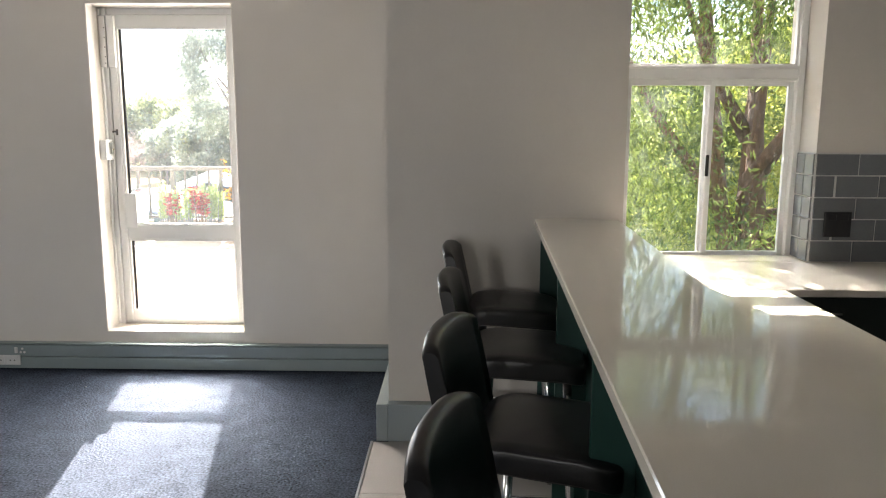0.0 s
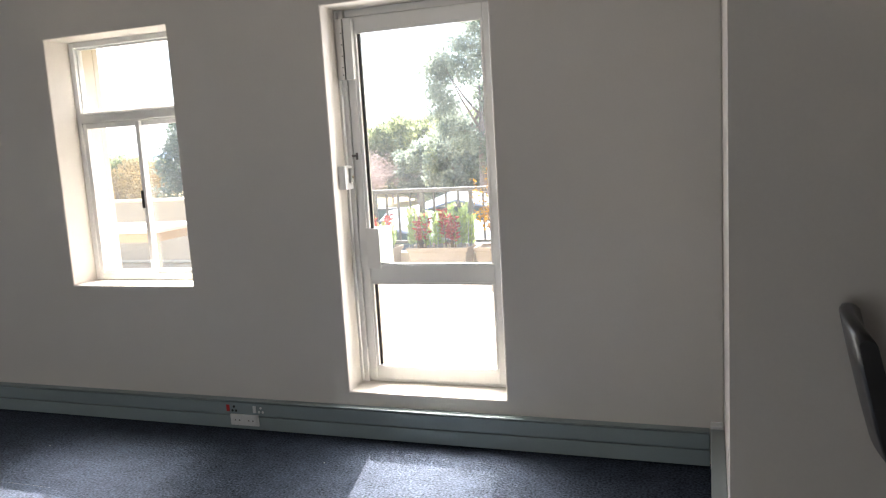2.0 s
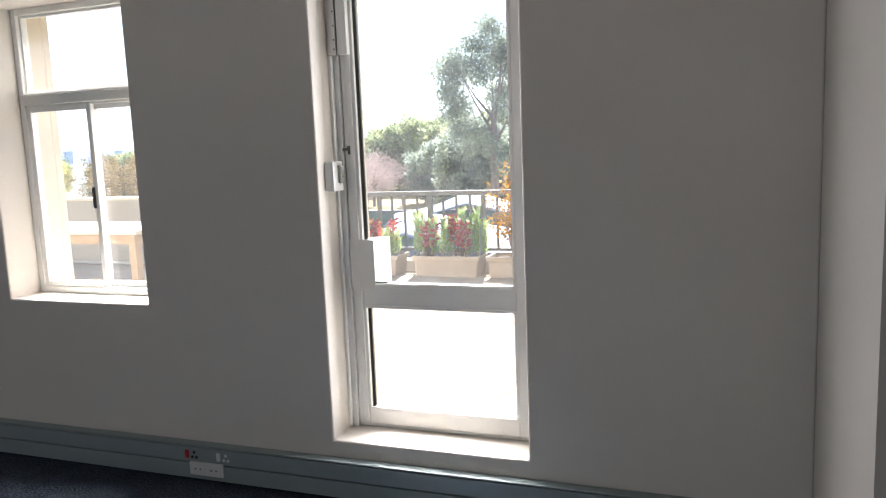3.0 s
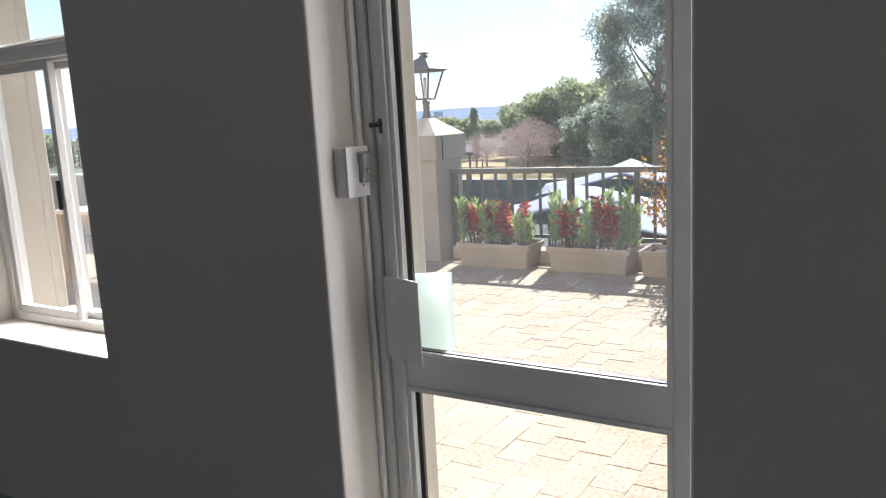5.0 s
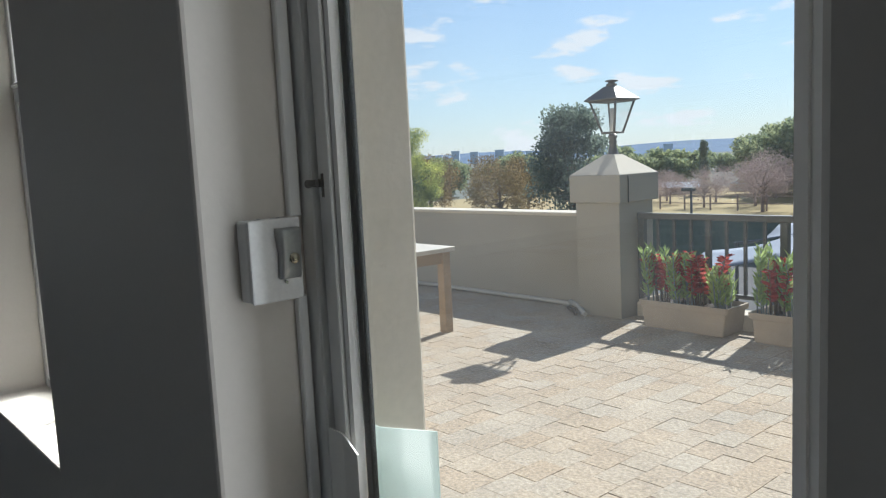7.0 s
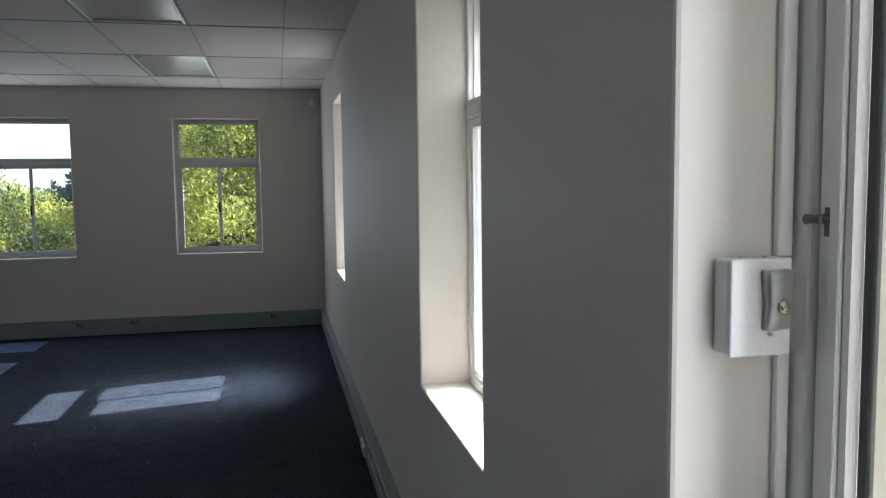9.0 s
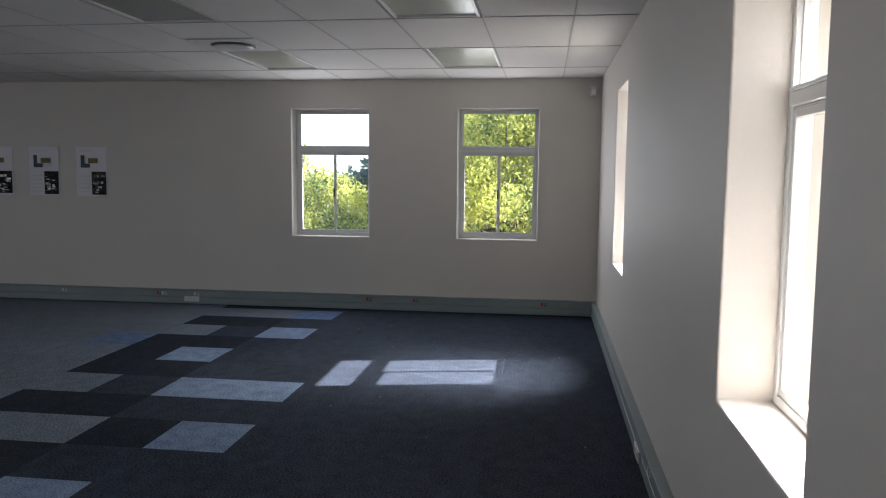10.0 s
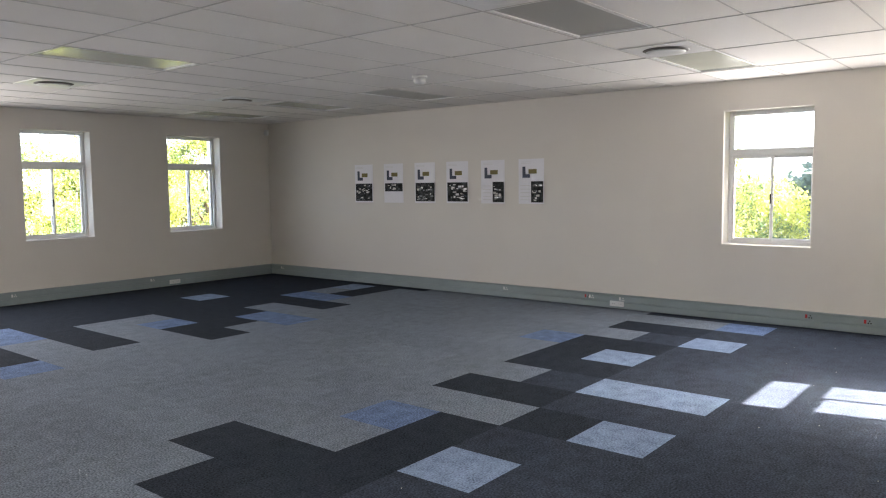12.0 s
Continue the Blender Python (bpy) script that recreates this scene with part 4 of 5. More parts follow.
part("finial", lathe(bmesh.new(), [(0.05, 0.66), (0.05, 0.69), (0.03, 0.695), (0.03, 0.705), (0.06, 0.712), (0.06, 0.722), (0.02, 0.73)], 16), M_LANTERN, lan)
part("lamp_holder", T([(0, 0, 0.19), (0, 0, 0.45)], [0.02, 0.016], 10), M_WHITE, lan)
part("cable", T([(0.05, -0.09, -0.05), (0.14, -0.13, -0.105), (0.22, -0.16, -0.165), (0.283, -0.18, -0.215), (0.292, -0.185, -0.26), (0.292, -0.19, -0.47)], 0.006, 6), M_BLACKP, lan, "black cable over the cap")

rail = empty("terrace_railing", pose(0, 10.10, 0), "grey painted metal railing on a low kerb", "railing")
part("top_rail", B(-5.47, TX1, -0.032, 0.032, 0.968, 1.022, 0.004), M_RAIL, rail)
part("bottom_rail", B(-5.47, TX1, -0.016, 0.016, 0.315, 0.350, 0.003), M_RAIL, rail)
x, k = -5.43, 0
while x < TX1:
    if k % 8 == 0:
        part("post", B(x - 0.03, x + 0.03, -0.03, 0.03, 0.19, 0.968, 0.003), M_RAIL, rail)
    elif k % 4 == 0:
        part("post", B(x - 0.024, x + 0.024, -0.02, 0.02, 0.19, 0.968, 0.003), M_RAIL, rail)
    else:
        part("baluster", B(x - 0.012, x + 0.012, -0.012, 0.012, 0.35, 0.968), M_RAIL, rail)
    x, k = x + 0.165, k + 1

pipe = empty("drain_pipe", pose(0, 0, Z_T), "thin grey pipe along the parapet foot with loose ends", "pipe")
part("pipe", T([(-13, 10.02, 0.035), (-9, 10.01, 0.03), (-6.35, 10.02, 0.03), (-6.2, 9.98, 0.03)], 0.022, 8), M_PIPE, pipe)
part("loose_end", T([(-6.2, 9.98, 0.06), (-6.0, 9.86, 0.055), (-5.84, 9.72, 0.03), (-5.80, 9.70, 0.025)], 0.024, 8), M_PIPE, pipe)
part("loose_end", T([(-6.12, 9.84, 0.03), (-5.98, 9.76, 0.03), (-5.88, 9.66, 0.025)], 0.016, 8), M_BARK, pipe)


# ---------------------------------------------------------------- plants
def blades(name, centres, dirs, lengths, widths, material, parent=None, seed=1, label=""):
    """Many leaves as folded rhombs in one mesh: place, direction, length and width of each."""
    rng = np.random.default_rng(seed)
    c, d = np.asarray(centres, float), np.asarray(dirs, float)
    d /= np.linalg.norm(d, axis=1, keepdims=True) + 1e-9
    r = rng.normal(size=d.shape)
    s = np.cross(d, r)
    s /= np.linalg.norm(s, axis=1, keepdims=True) + 1e-9
    ln, wd = np.asarray(lengths, float)[:, None], np.asarray(widths, float)[:, None]
    v = np.stack([c, c + d * ln * 0.45 + s * wd, c + d * ln, c + d * ln * 0.45 - s * wd], 1).reshape(-1, 3)
    f = np.arange(len(c) * 4).reshape(-1, 4)
    me = bpy.data.meshes.new(name)
    me.from_pydata(v.tolist(), [], f.tolist())
    me.materials.append(material)
    ob = new(name, me)
    ob.parent = parent
    if label:
        ob["label"] = label
    return ob


def crown_points(rng, clumps, per, spread):
    """Leaf places and directions gathered round clump centres."""
    c = np.repeat(np.asarray(clumps), per, axis=0)
    o = rng.normal(size=c.shape)
    o /= np.linalg.norm(o, axis=1, keepdims=True)
    o *= (rng.random((len(c), 1)) ** 0.5) * spread
    return c + o * np.array([1, 1, 0.75]), o


def tree(name, m, height, radius, crown, base, clumps, per, spread, size, leaves, bark, label, seed, trunk=0.22, droop=0.0, lean=(0, 0), group="", flat=0.8, width=0.28, shade_boughs=()):
    """A tree from its foot: trunk, limbs out to some of the clumps, and a crown of leaf clumps with gaps."""
    rng = np.random.default_rng(seed)
    th = empty(name, m, label, "tree", group)
    mid = np.array([lean[0], lean[1], base + crown / 2])
    pts = []
    while len(pts) < clumps:
        p = rng.normal(size=3)
        p /= np.linalg.norm(p)
        p *= 0.45 + 0.55 * rng.random() ** 0.6
        p *= np.array([radius, radius, crown / 2]) * (0.82 + 0.3 * rng.random())
        if p[2] < 0 and rng.random() < 0.25:
            continue
        pts.append(mid + p)
    for centre, radii, n in shade_boughs:
        pts += [np.array(centre) + rng.normal(size=3) * 0.55 * np.array(radii) for k in range(n)]
    pts = np.array(pts)
    top = Vector((lean[0], lean[1], base + crown * 0.55))
    bm = bmesh.new()
    fork = Vector((lean[0] * 0.5, lean[1] * 0.5, base + crown * 0.12))
    tube(bm, [(0, 0, -0.3), (lean[0] * 0.12, lean[1] * 0.1, base * 0.4), fork, fork.lerp(top, 0.5) + Vector((0.1, -0.1, 0)), top], [trunk * 1.25, trunk, trunk * 0.8, trunk * 0.5, trunk * 0.15], 9)
    part("trunk", bm, bark, th)
    for p in pts[::max(1, clumps // 14)]:
        e = Vector(p)
        a = fork.lerp(top, float(rng.random()) * 0.7)
        mpt = a.lerp(e, 0.5) + Vector((0, 0, -0.06 * radius))
        part("limb", T([a, mpt, e], [trunk * 0.38, trunk * 0.2, trunk * 0.05], 6), bark, th)
    c, o = crown_points(rng, pts, per, spread)
    d = rng.normal(size=c.shape) * flat + o / spread * 0.6
    d[:, 2] -= droop
    n = len(c)
    ln = size * (0.7 + 0.6 * rng.random(n))
    blades("crown", c, d, ln, ln * width, leaves, th, seed)
    return th


# planters with succulents
def planter(x, seed):
    th = empty("planter", pose(x, 9.68, Z_T - 0.002), "sandstone-coloured rectangular planter on the terrace", "planter", "terrace planters")
    w, d, h = 0.80, 0.36, 0.235
    bm = bmesh.new()

    def ring(k, z, g=0.0):
        a, b = w / 2 * k - g, d / 2 * k - g
        return [(w / 2 + px * a, d / 2 + py * b, z) for px, py in ((-0.97, -1), (0.97, -1), (1, -0.93), (1, 0.93), (0.97, 1), (-0.97, 1), (-1, 0.93), (-1, -0.93))]

    loft(bm, [ring(0.90, 0), ring(0.92, 0.01), ring(0.965, h - 0.05), ring(1.02, h - 0.045), ring(1.03, h), ring(1.0, h + 0.004), ring(0.97, h - 0.002), ring(0.93, h - 0.05)], True, False)
    part("pot", bm, M_POT, th)
    bm = bmesh.new()
    loft(bm, [ring(0.925, h - 0.05), ring(0.90, h - 0.035), ring(0.3, h - 0.02)], True, False)
    part("soil", bm, M_SOIL, th)
    return th


def succulents(x, seed, plan):
    """Upright stems set with stubby leaves; plan: (offset, count, height, leaves, label)."""
    rng = np.random.default_rng(seed)
    for off, count, tall, leaves, label, wide in plan:
        th = empty("succulent_plant", pose(x + off, 9.68 + 0.18, Z_T + 0.19), label, "plant", "planter plants")
        bm = bmesh.new()
        C, D, LN = [], [], []
        for k in range(int(count * (0.95 if leaves is L_RED else 0.95))):
            bx, by = rng.normal(0, wide), rng.normal(0, 0.055)
            h = tall * ((0.95 if leaves is L_RED else 0.78) + 0.45 * rng.random())
            tip = np.array([bx * 1.5 + rng.normal(0, 0.03), by * 1.5 + rng.normal(0, 0.03), h])
            tube(bm, [(bx, by, -0.01), (bx * 1.2, by * 1.2, h * 0.5), tuple(tip)], [0.007, 0.006, 0.004], 5)
            steps = int(h / (0.008 if leaves is not L_RED else 0.010))
            start = 0.35 if leaves is L_RED else 0.15
            for q in range(steps):
                t = start + (1 - start) * q / max(1, steps - 1)
                p = np.array([bx, by, 0]) * (1 - t) + tip * t
                a = rng.random() * 6.28
                up = 0.8 + 0.7 * t if leaves is not L_RED else 0.3
                C.append(p)
                D.append((math.cos(a), math.sin(a), up))
                LN.append(0.085 if leaves is not L_RED else 0.072)
        part("stems", bm, M_BARK if leaves is L_RED else M_TRUNK, th)
        LN = np.array(LN) * (0.7 + 0.5 * rng.random(len(LN)))
        blades("leaves", C, D, LN, LN * (0.105 if leaves is not L_RED else 0.20), leaves, th, seed)


GREEN_L, RED_L = "green upright succulent growing in the planter", "crimson leafy succulent growing in the planter"
planter(-5.19, 1)
succulents(-5.19, 3, [(0.03, 6, 0.42, L_SUC, GREEN_L, 0.02), (0.18, 15, 0.33, L_RED, RED_L, 0.065), (0.38, 18, 0.36, L_SUC, GREEN_L, 0.045), (0.53, 14, 0.34, L_RED, RED_L, 0.06), (0.69, 16, 0.27, L_SUC, GREEN_L, 0.04)])
planter(-4.20, 2)
succulents(-4.20, 7, [(0.02, 8, 0.45, L_SUC, GREEN_L, 0.025), (0.15, 11, 0.36, L_RED, RED_L, 0.05), (0.33, 18, 0.38, L_SUC, GREEN_L, 0.055), (0.52, 14, 0.36, L_RED, RED_L, 0.055), (0.66, 12, 0.46, L_SUC, GREEN_L, 0.035), (0.76, 8, 0.33, L_SUC, GREEN_L, 0.025)])
planter(-3.31, 3)
succulents(-3.31, 11, [(0.68, 10, 0.32, L_RED, RED_L, 0.05)])
shrub = empty("potted_shrub", pose(-3.03, 9.86, Z_T + 0.19), "thin twiggy shrub with orange and yellow leaves in a planter", "shrub")
rng = np.random.default_rng(5)
bm = bmesh.new()
C, D = [], []
for k in range(26):
    a = rng.random() * 6.28
    e = np.array([math.cos(a) * (0.08 + 0.30 * rng.random()), math.sin(a) * (0.05 + 0.2 * rng.random()), 0.40 + 0.75 * rng.random()])
    tube(bm, [(0, 0, -0.01), tuple(e * np.array([0.25, 0.25, 0.5])), tuple(e)], [0.010, 0.006, 0.002], 5)
    for q in range(34):
        t = 0.4 + 0.6 * rng.random()
        C.append(e * np.array([t, t, 0.25 + 0.75 * t]) + rng.normal(0, 0.03, 3))
        D.append(rng.normal(size=3))
part("twigs", bm, M_TWIG, shrub)
blades("leaves", C, D, [0.05] * len(C), [0.012] * len(C), L_ORG, shrub, 5)
bm = bmesh.new()
C, D = [], []
for k in range(90):
    C.append((rng.normal(0.06, 0.035), rng.normal(0, 0.03), 1.08 + rng.normal(0, 0.05)))
    D.append(rng.normal(size=3))
bm.free()
blades("flowers", C, D, [0.06] * len(C), [0.018] * len(C), L_RED, shrub, 6, "red flower heads")

# garden table on the terrace
tab = empty("garden_table", pose(-8.89, 7.71, Z_T - 0.001), "long weathered timber table on the terrace", "table")
part("top", B(-0.02, 2.57, -0.02, 0.86, 0.725, 0.765, 0.004), M_TABLET, tab, "pale timber top")
part("apron", B(0.06, 2.50, 0.03, 0.055, 0.62, 0.725), M_TABLEW, tab)
part("apron", B(0.06, 2.50, 0.78, 0.805, 0.62, 0.725), M_TABLEW, tab)
part("apron", B(2.475, 2.50, 0.055, 0.78, 0.62, 0.725), M_TABLEW, tab)
for x in (0.03, 2.44):
    for y in (0.0, 0.75):
        part("leg", B(x, x + 0.085, y, y + 0.085, 0.0, 0.724, 0.004), M_TABLEW, tab)

# ---------------------------------------------------------------- grounds beyond
Z_G = -3.4
g = bmesh.new()
bmesh.ops.create_grid(g, x_segments=40, y_segments=40, size=1500)
ground = link("ground", g, M_LAND)
ground.location = (-300, 300, Z_G)
tagged(ground, "dull green-brown land reaching to the horizon", "ground", kind="structure")
field = link("dry_field", B(-70, 30, 40, 92, Z_G + 0.02, Z_G + 0.25), M_GRASS)
tagged(field, "golden dry winter grass of the playing field", "field", kind="structure")
road = link("road", B(-30, 14, 12.5, 34, Z_G + 0.01, Z_G + 0.05), M_ASPH)
tagged(road, "dark asphalt parking area below the terrace", "parking area", kind="structure")
fence = empty("court_fence", pose(0, 0, Z_G), "green court screen beyond the parking", "fence", kind="structure")
part("screen", B(-26, 4, 36.0, 36.15, 0.0, 1.75), M_WALLG, fence)
part("capping", B(-26, 4, 35.95, 36.2, 1.75, 1.85), M_RAIL, fence)


ff = empty("field_fence", pose(0, 58, Z_G + 0.2), "thin weathered post-and-rail fence across the dry field", "fence", "field fences")
for k in range(13):
    part("post", B(-36 + 2.2 * k, -35.9 + 2.2 * k, -0.05, 0.05, 0.0, 1.25), M_TWIG, ff)
for z in (0.55, 1.1):
    part("rail", B(-36, -9.5, -0.02, 0.02, z, z + 0.06), M_TWIG, ff)


def sail(x, y, z, w, d, rise, turn):
    """A tensioned shade cloth: high ridge, low corners, on poles."""
    th = empty("shade_sail", pose(x, y, Z_G, 0, 0, turn), "pale blue-white shade cloth over parking bays", "shade sail", "parking shade sails")
    n = 10
    bm = bmesh.new()
    top = []
    for i in range(n + 1):
        row = []
        for j in range(n + 1):
            u, v = 2 * i / n - 1, 2 * j / n - 1
            hgt = rise * (1 - abs(u)) * (0.75 + 0.25 * (1 - abs(v))) + 0.25 * (u * u * v * v)
            row.append((u * w / 2, v * d / 2 * (1 - 0.08 * (1 - u * u)), z - Z_G + hgt))
        top.append(row)
    loft(bm, top, False)
    ob = part("cloth", bm, M_SAIL, th, smooth=True)
    mod = ob.modifiers.new("thickness", "SOLIDIFY")
    mod.thickness = 0.02
    for sx in (-1, 1):
        for sy in (-1, 1):
            part("pole", T([(sx * w / 2 * 0.98, sy * d / 2 * 0.98, 0), (sx * w / 2 * 0.98, sy * d / 2 * 0.98, z - Z_G + 0.25)], 0.05, 8), M_RAIL, th)


sail(-8.2, 20.3, -1.35, 6.5, 5.2, 1.15, 8)
sail(-1.6, 24.5, -1.2, 7.5, 5.5, 1.0, 5)
sail(-8.8, 26.4, -1.2, 6.5, 5.0, 1.2, 12)
sail(2.5, 20.0, -1.5, 6.5, 5.2, 0.8, 4)
pole = empty("street_lamp", pose(-16.6, 29.9, Z_G), "slim parking lamp post with a flat head", "lamp post")
part("post", T([(0, 0, 0), (0, 0, 3.45)], [0.06, 0.045], 10), M_RAIL, pole)
part("head", B(-0.35, 0.12, -0.13, 0.13, 3.42, 3.55, 0.02), M_RAIL, pole)


def car(m, label):
    th = empty("parked_car", m, label, "car")
    bm = bmesh.new()
    prof = [(-2.0, 0.35), (-2.05, 0.75), (-1.85, 0.92), (-1.3, 0.98), (-0.75, 1.42), (0.55, 1.45), (1.25, 1.0), (1.95, 0.85), (2.05, 0.6), (2.0, 0.35)]
    loft(bm, [[(x * (0.97 if abs(y) > 0.7 else 1), y * (0.86 if z > 1.1 else 1), z) for x, z in prof] for y in (-0.84, -0.72, 0.72, 0.84)], True, False)
    part("body", bm, M_CARR, th)
    for sy in (-1, 1):
        bm = bmesh.new()
        q = [(-0.68, 1.34), (0.48, 1.37), (1.0, 1.05), (-1.05, 1.03)]
        loft(bm, [[(x, sy * y, z) for x, z in q] for y in (0.70, 0.80)], True, False)
        part("side_window", bm, M_BLACKP, th)
        for wx in (-1.25, 1.3):
            wh = part("wheel", T([(wx, sy * 0.66, 0.32), (wx, sy * 0.86, 0.32)], 0.32, 16), M_TYRE, th)
            part("rim", T([(wx, sy * 0.855, 0.32), (wx, sy * 0.875, 0.32)], 0.20, 12), M_STEEL, wh)
    return th


car(pose(-9.6, 29.0, Z_G + 0.05, 0, 0, 15), "dark red parked hatchback")

# far land and town
bm = bmesh.new()
rng = np.random.default_rng(9)
rows = []
for k in range(3):
    row = []
    for i in range(121):
        a = math.radians(-75 + 150 * i / 120)
        r = 900 + 350 * k
        h = (0, 15, 31)[k] * (0.85 + 0.15 * math.sin(i * 0.13 + 1.3) + 0.06 * math.sin(i * 0.57)) - 4
        row.append((math.sin(a) * r - 40, math.cos(a) * r, Z_G + h))
    rows.append(row)
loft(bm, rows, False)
tagged(link("backdrop", bm, M_HILL), "low hills on the horizon, coloured blue for haze", "hills", kind="structure")


def tower(x, y, w, h):
    th = empty("office_tower", pose(x, y, Z_G, 0, 0, 40), "far office tower on the skyline, coloured pale for haze", "building", "city skyline")
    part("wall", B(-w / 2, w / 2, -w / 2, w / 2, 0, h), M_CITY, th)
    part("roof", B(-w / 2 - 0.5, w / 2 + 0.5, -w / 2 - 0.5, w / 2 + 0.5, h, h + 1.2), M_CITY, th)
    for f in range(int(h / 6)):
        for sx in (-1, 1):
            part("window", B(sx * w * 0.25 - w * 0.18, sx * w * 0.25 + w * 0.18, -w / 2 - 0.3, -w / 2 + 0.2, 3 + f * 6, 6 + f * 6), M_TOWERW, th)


for x, y, w, h in ((-650, 628, 9, 13), (-665, 612, 9, 15), (-628, 648, 10, 14), (-612, 660, 9, 12), (-600, 668, 7, 11), (-478, 765, 9, 11), (-700, 590, 9, 12), (-684, 602, 8, 10)):
    tower(x, y, w, h)
for k, (x, y) in enumerate(((-46, 78), (-50, 74), (-41, 84))):
    hs = empty("house", pose(x, y, Z_G, 0, 0, 35 + 20 * k) @ Matrix.Scale(0.5, 4), "small pale house with a pitched tiled roof", "house", "far houses")
    part("wall", B(-4, 4, -3, 3, 0, 2.0), M_OUT, hs)
    bm = bmesh.new()
    loft(bm, [[(-4.3, -3.4, 2.0), (-4.3, 3.4, 2.0), (-4.3, 0, 3.0)], [(4.3, -3.4, 2.0), (4.3, 3.4, 2.0), (4.3, 0, 3.0)]], True, False)
    part("roof", bm, M_CITY, hs)
    part("window", B(-2.5, -1.2, -3.03, -2.9, 0.9, 1.7), M_BLACKP, hs)

# ---------------------------------------------------------------- trees
S = Matrix.Scale
FAR = "trees beyond the parking"
t_dark = tree("dark_tree", pose(-23.2, 31.3, Z_G), 7.3, 1.75, 6.0, 1.3, 64, 230, 0.66, 0.17, L_DRK, M_BARK, "dark dense evergreen tree behind the parapet", 21, 0.2, group=FAR)
t_brown = tree("autumn_tree", pose(-43.2, 46.5, Z_G), 5.2, 2.6, 3.9, 1.2, 44, 110, 0.75, 0.17, L_BRN, M_BARK, "thin tree with brown autumn leaves", 22, 0.16, group=FAR)
for x, y, k, a in ((-38.5, 45, 0.95, 40), (-47, 43, 1.05, 90), (-35, 38.5, 0.85, 150), (-51, 39, 1.1, 200), (-55, 42, 1.2, 250)):
    copy_thing(t_brown, pose(x, y, Z_G, 0, 0, a) @ S(k, 4))
t_mid = tree("broadleaf_tree", pose(-31.4, 76.0, Z_G), 8.2, 4.6, 7.2, 0.6, 90, 240, 1.15, 0.42, L_MID, M_BARK, "large rounded green tree in the park", 23, 0.35, group=FAR)
for x, y, k, a in ((-36.5, 80, 0.85, 30), (-26.5, 77, 0.95, 120), (-21.5, 70, 0.95, 200), (-17, 66, 1.0, 280), (-12, 68, 1.0, 10), (-6, 66, 0.95, 70), (2, 70, 1.0, 130), (-72, 80, 0.7, 15), (-80, 74, 0.65, 80)):
    copy_thing(t_mid, pose(x, y, Z_G, 0, 0, a) @ S(k, 4))
t_drk2 = tree("park_tree", pose(-16.5, 52, Z_G), 6.0, 3.2, 6.2, 0.3, 66, 220, 0.9, 0.33, L_EUC, M_BARK, "grey-green evergreen tree at the edge of the park", 24, 0.3, group=FAR)
for x, y, k, a in ((-10.5, 53, 1.05, 70), (-4, 55, 1.0, 140), (3, 54, 1.1, 10), (-22.5, 60, 0.8, 220)):
    copy_thing(t_drk2, pose(x, y, Z_G, 0, 0, a) @ S(k, 4))
tree("gum_tree", pose(-13.5, 45.4, Z_G), 12.5, 3.3, 8.8, 3.4, 84, 260, 0.85, 0.26, L_EUC, M_TWIG, "tall open gum tree with pale limbs", 25, 0.28, 0.5, group=FAR, width=0.16)
t_cyp = tree("cypress_tree", pose(-42.6, 76.6, Z_G), 6.0, 0.34, 5.7, 0.2, 80, 190, 0.27, 0.14, L_DRK, M_BARK, "narrow dark green cypress in the park", 26, 0.15, group=FAR)
t_bare = tree("bare_tree", pose(-31.6, 67.2, Z_G), 4.0, 2.1, 3.0, 0.9, 60, 90, 0.7, 0.24, leaf("twigs_pinkish", (0.30, 0.235, 0.22), (0.46, 0.37, 0.35), 0.4), M_TWIG, "leafless pinkish-brown winter tree", 27, 0.12, group=FAR, width=0.045)
for x, y, k, a in ((-38.4, 63.4, 0.75, 60), (-35.5, 66, 0.85, 150), (-41, 67, 0.8, 250), (-28.5, 69, 0.9, 20), (-44, 62, 0.7, 100), (-25.5, 66.5, 0.75, 320), (-48, 66, 0.9, 200), (-33, 72, 0.9, 90)):
    copy_thing(t_bare, pose(x, y, Z_G, 0, 0, a) @ S(k, 4))
# far belt of trees before the hills
t_far = tree("distant_tree", pose(-66, 112, Z_G), 5.0, 3.2, 3.9, 0.4, 34, 110, 1.0, 0.55, L_MID, M_BARK, "green tree in the far belt, haze put into its pale colour", 28, 0.2, group="far belt of trees")
for k in range(30):
    a, d = math.radians(-70 + 2.45 * k + (k * 37 % 11) * 0.12), 126 + (k * 53 % 61)
    copy_thing(t_far, pose(-1.4 + d * math.sin(a), 3.9 + d * math.cos(a), Z_G - 0.3, 0, 0, 47 * k) @ S(0.85 + (k * 29 % 17) * 0.03, 4))
for x, y, k, a in ((-27.2, 57.5, 1.15, 30), (-33.5, 60.5, 0.8, 110), (-23.5, 60, 0.8, 190), (-36.8, 57.0, 0.72, 300), (-30.2, 62.5, 0.95, 250)):
    copy_thing(t_bare, pose(x, y, Z_G, 0, 0, a) @ S(k, 4))
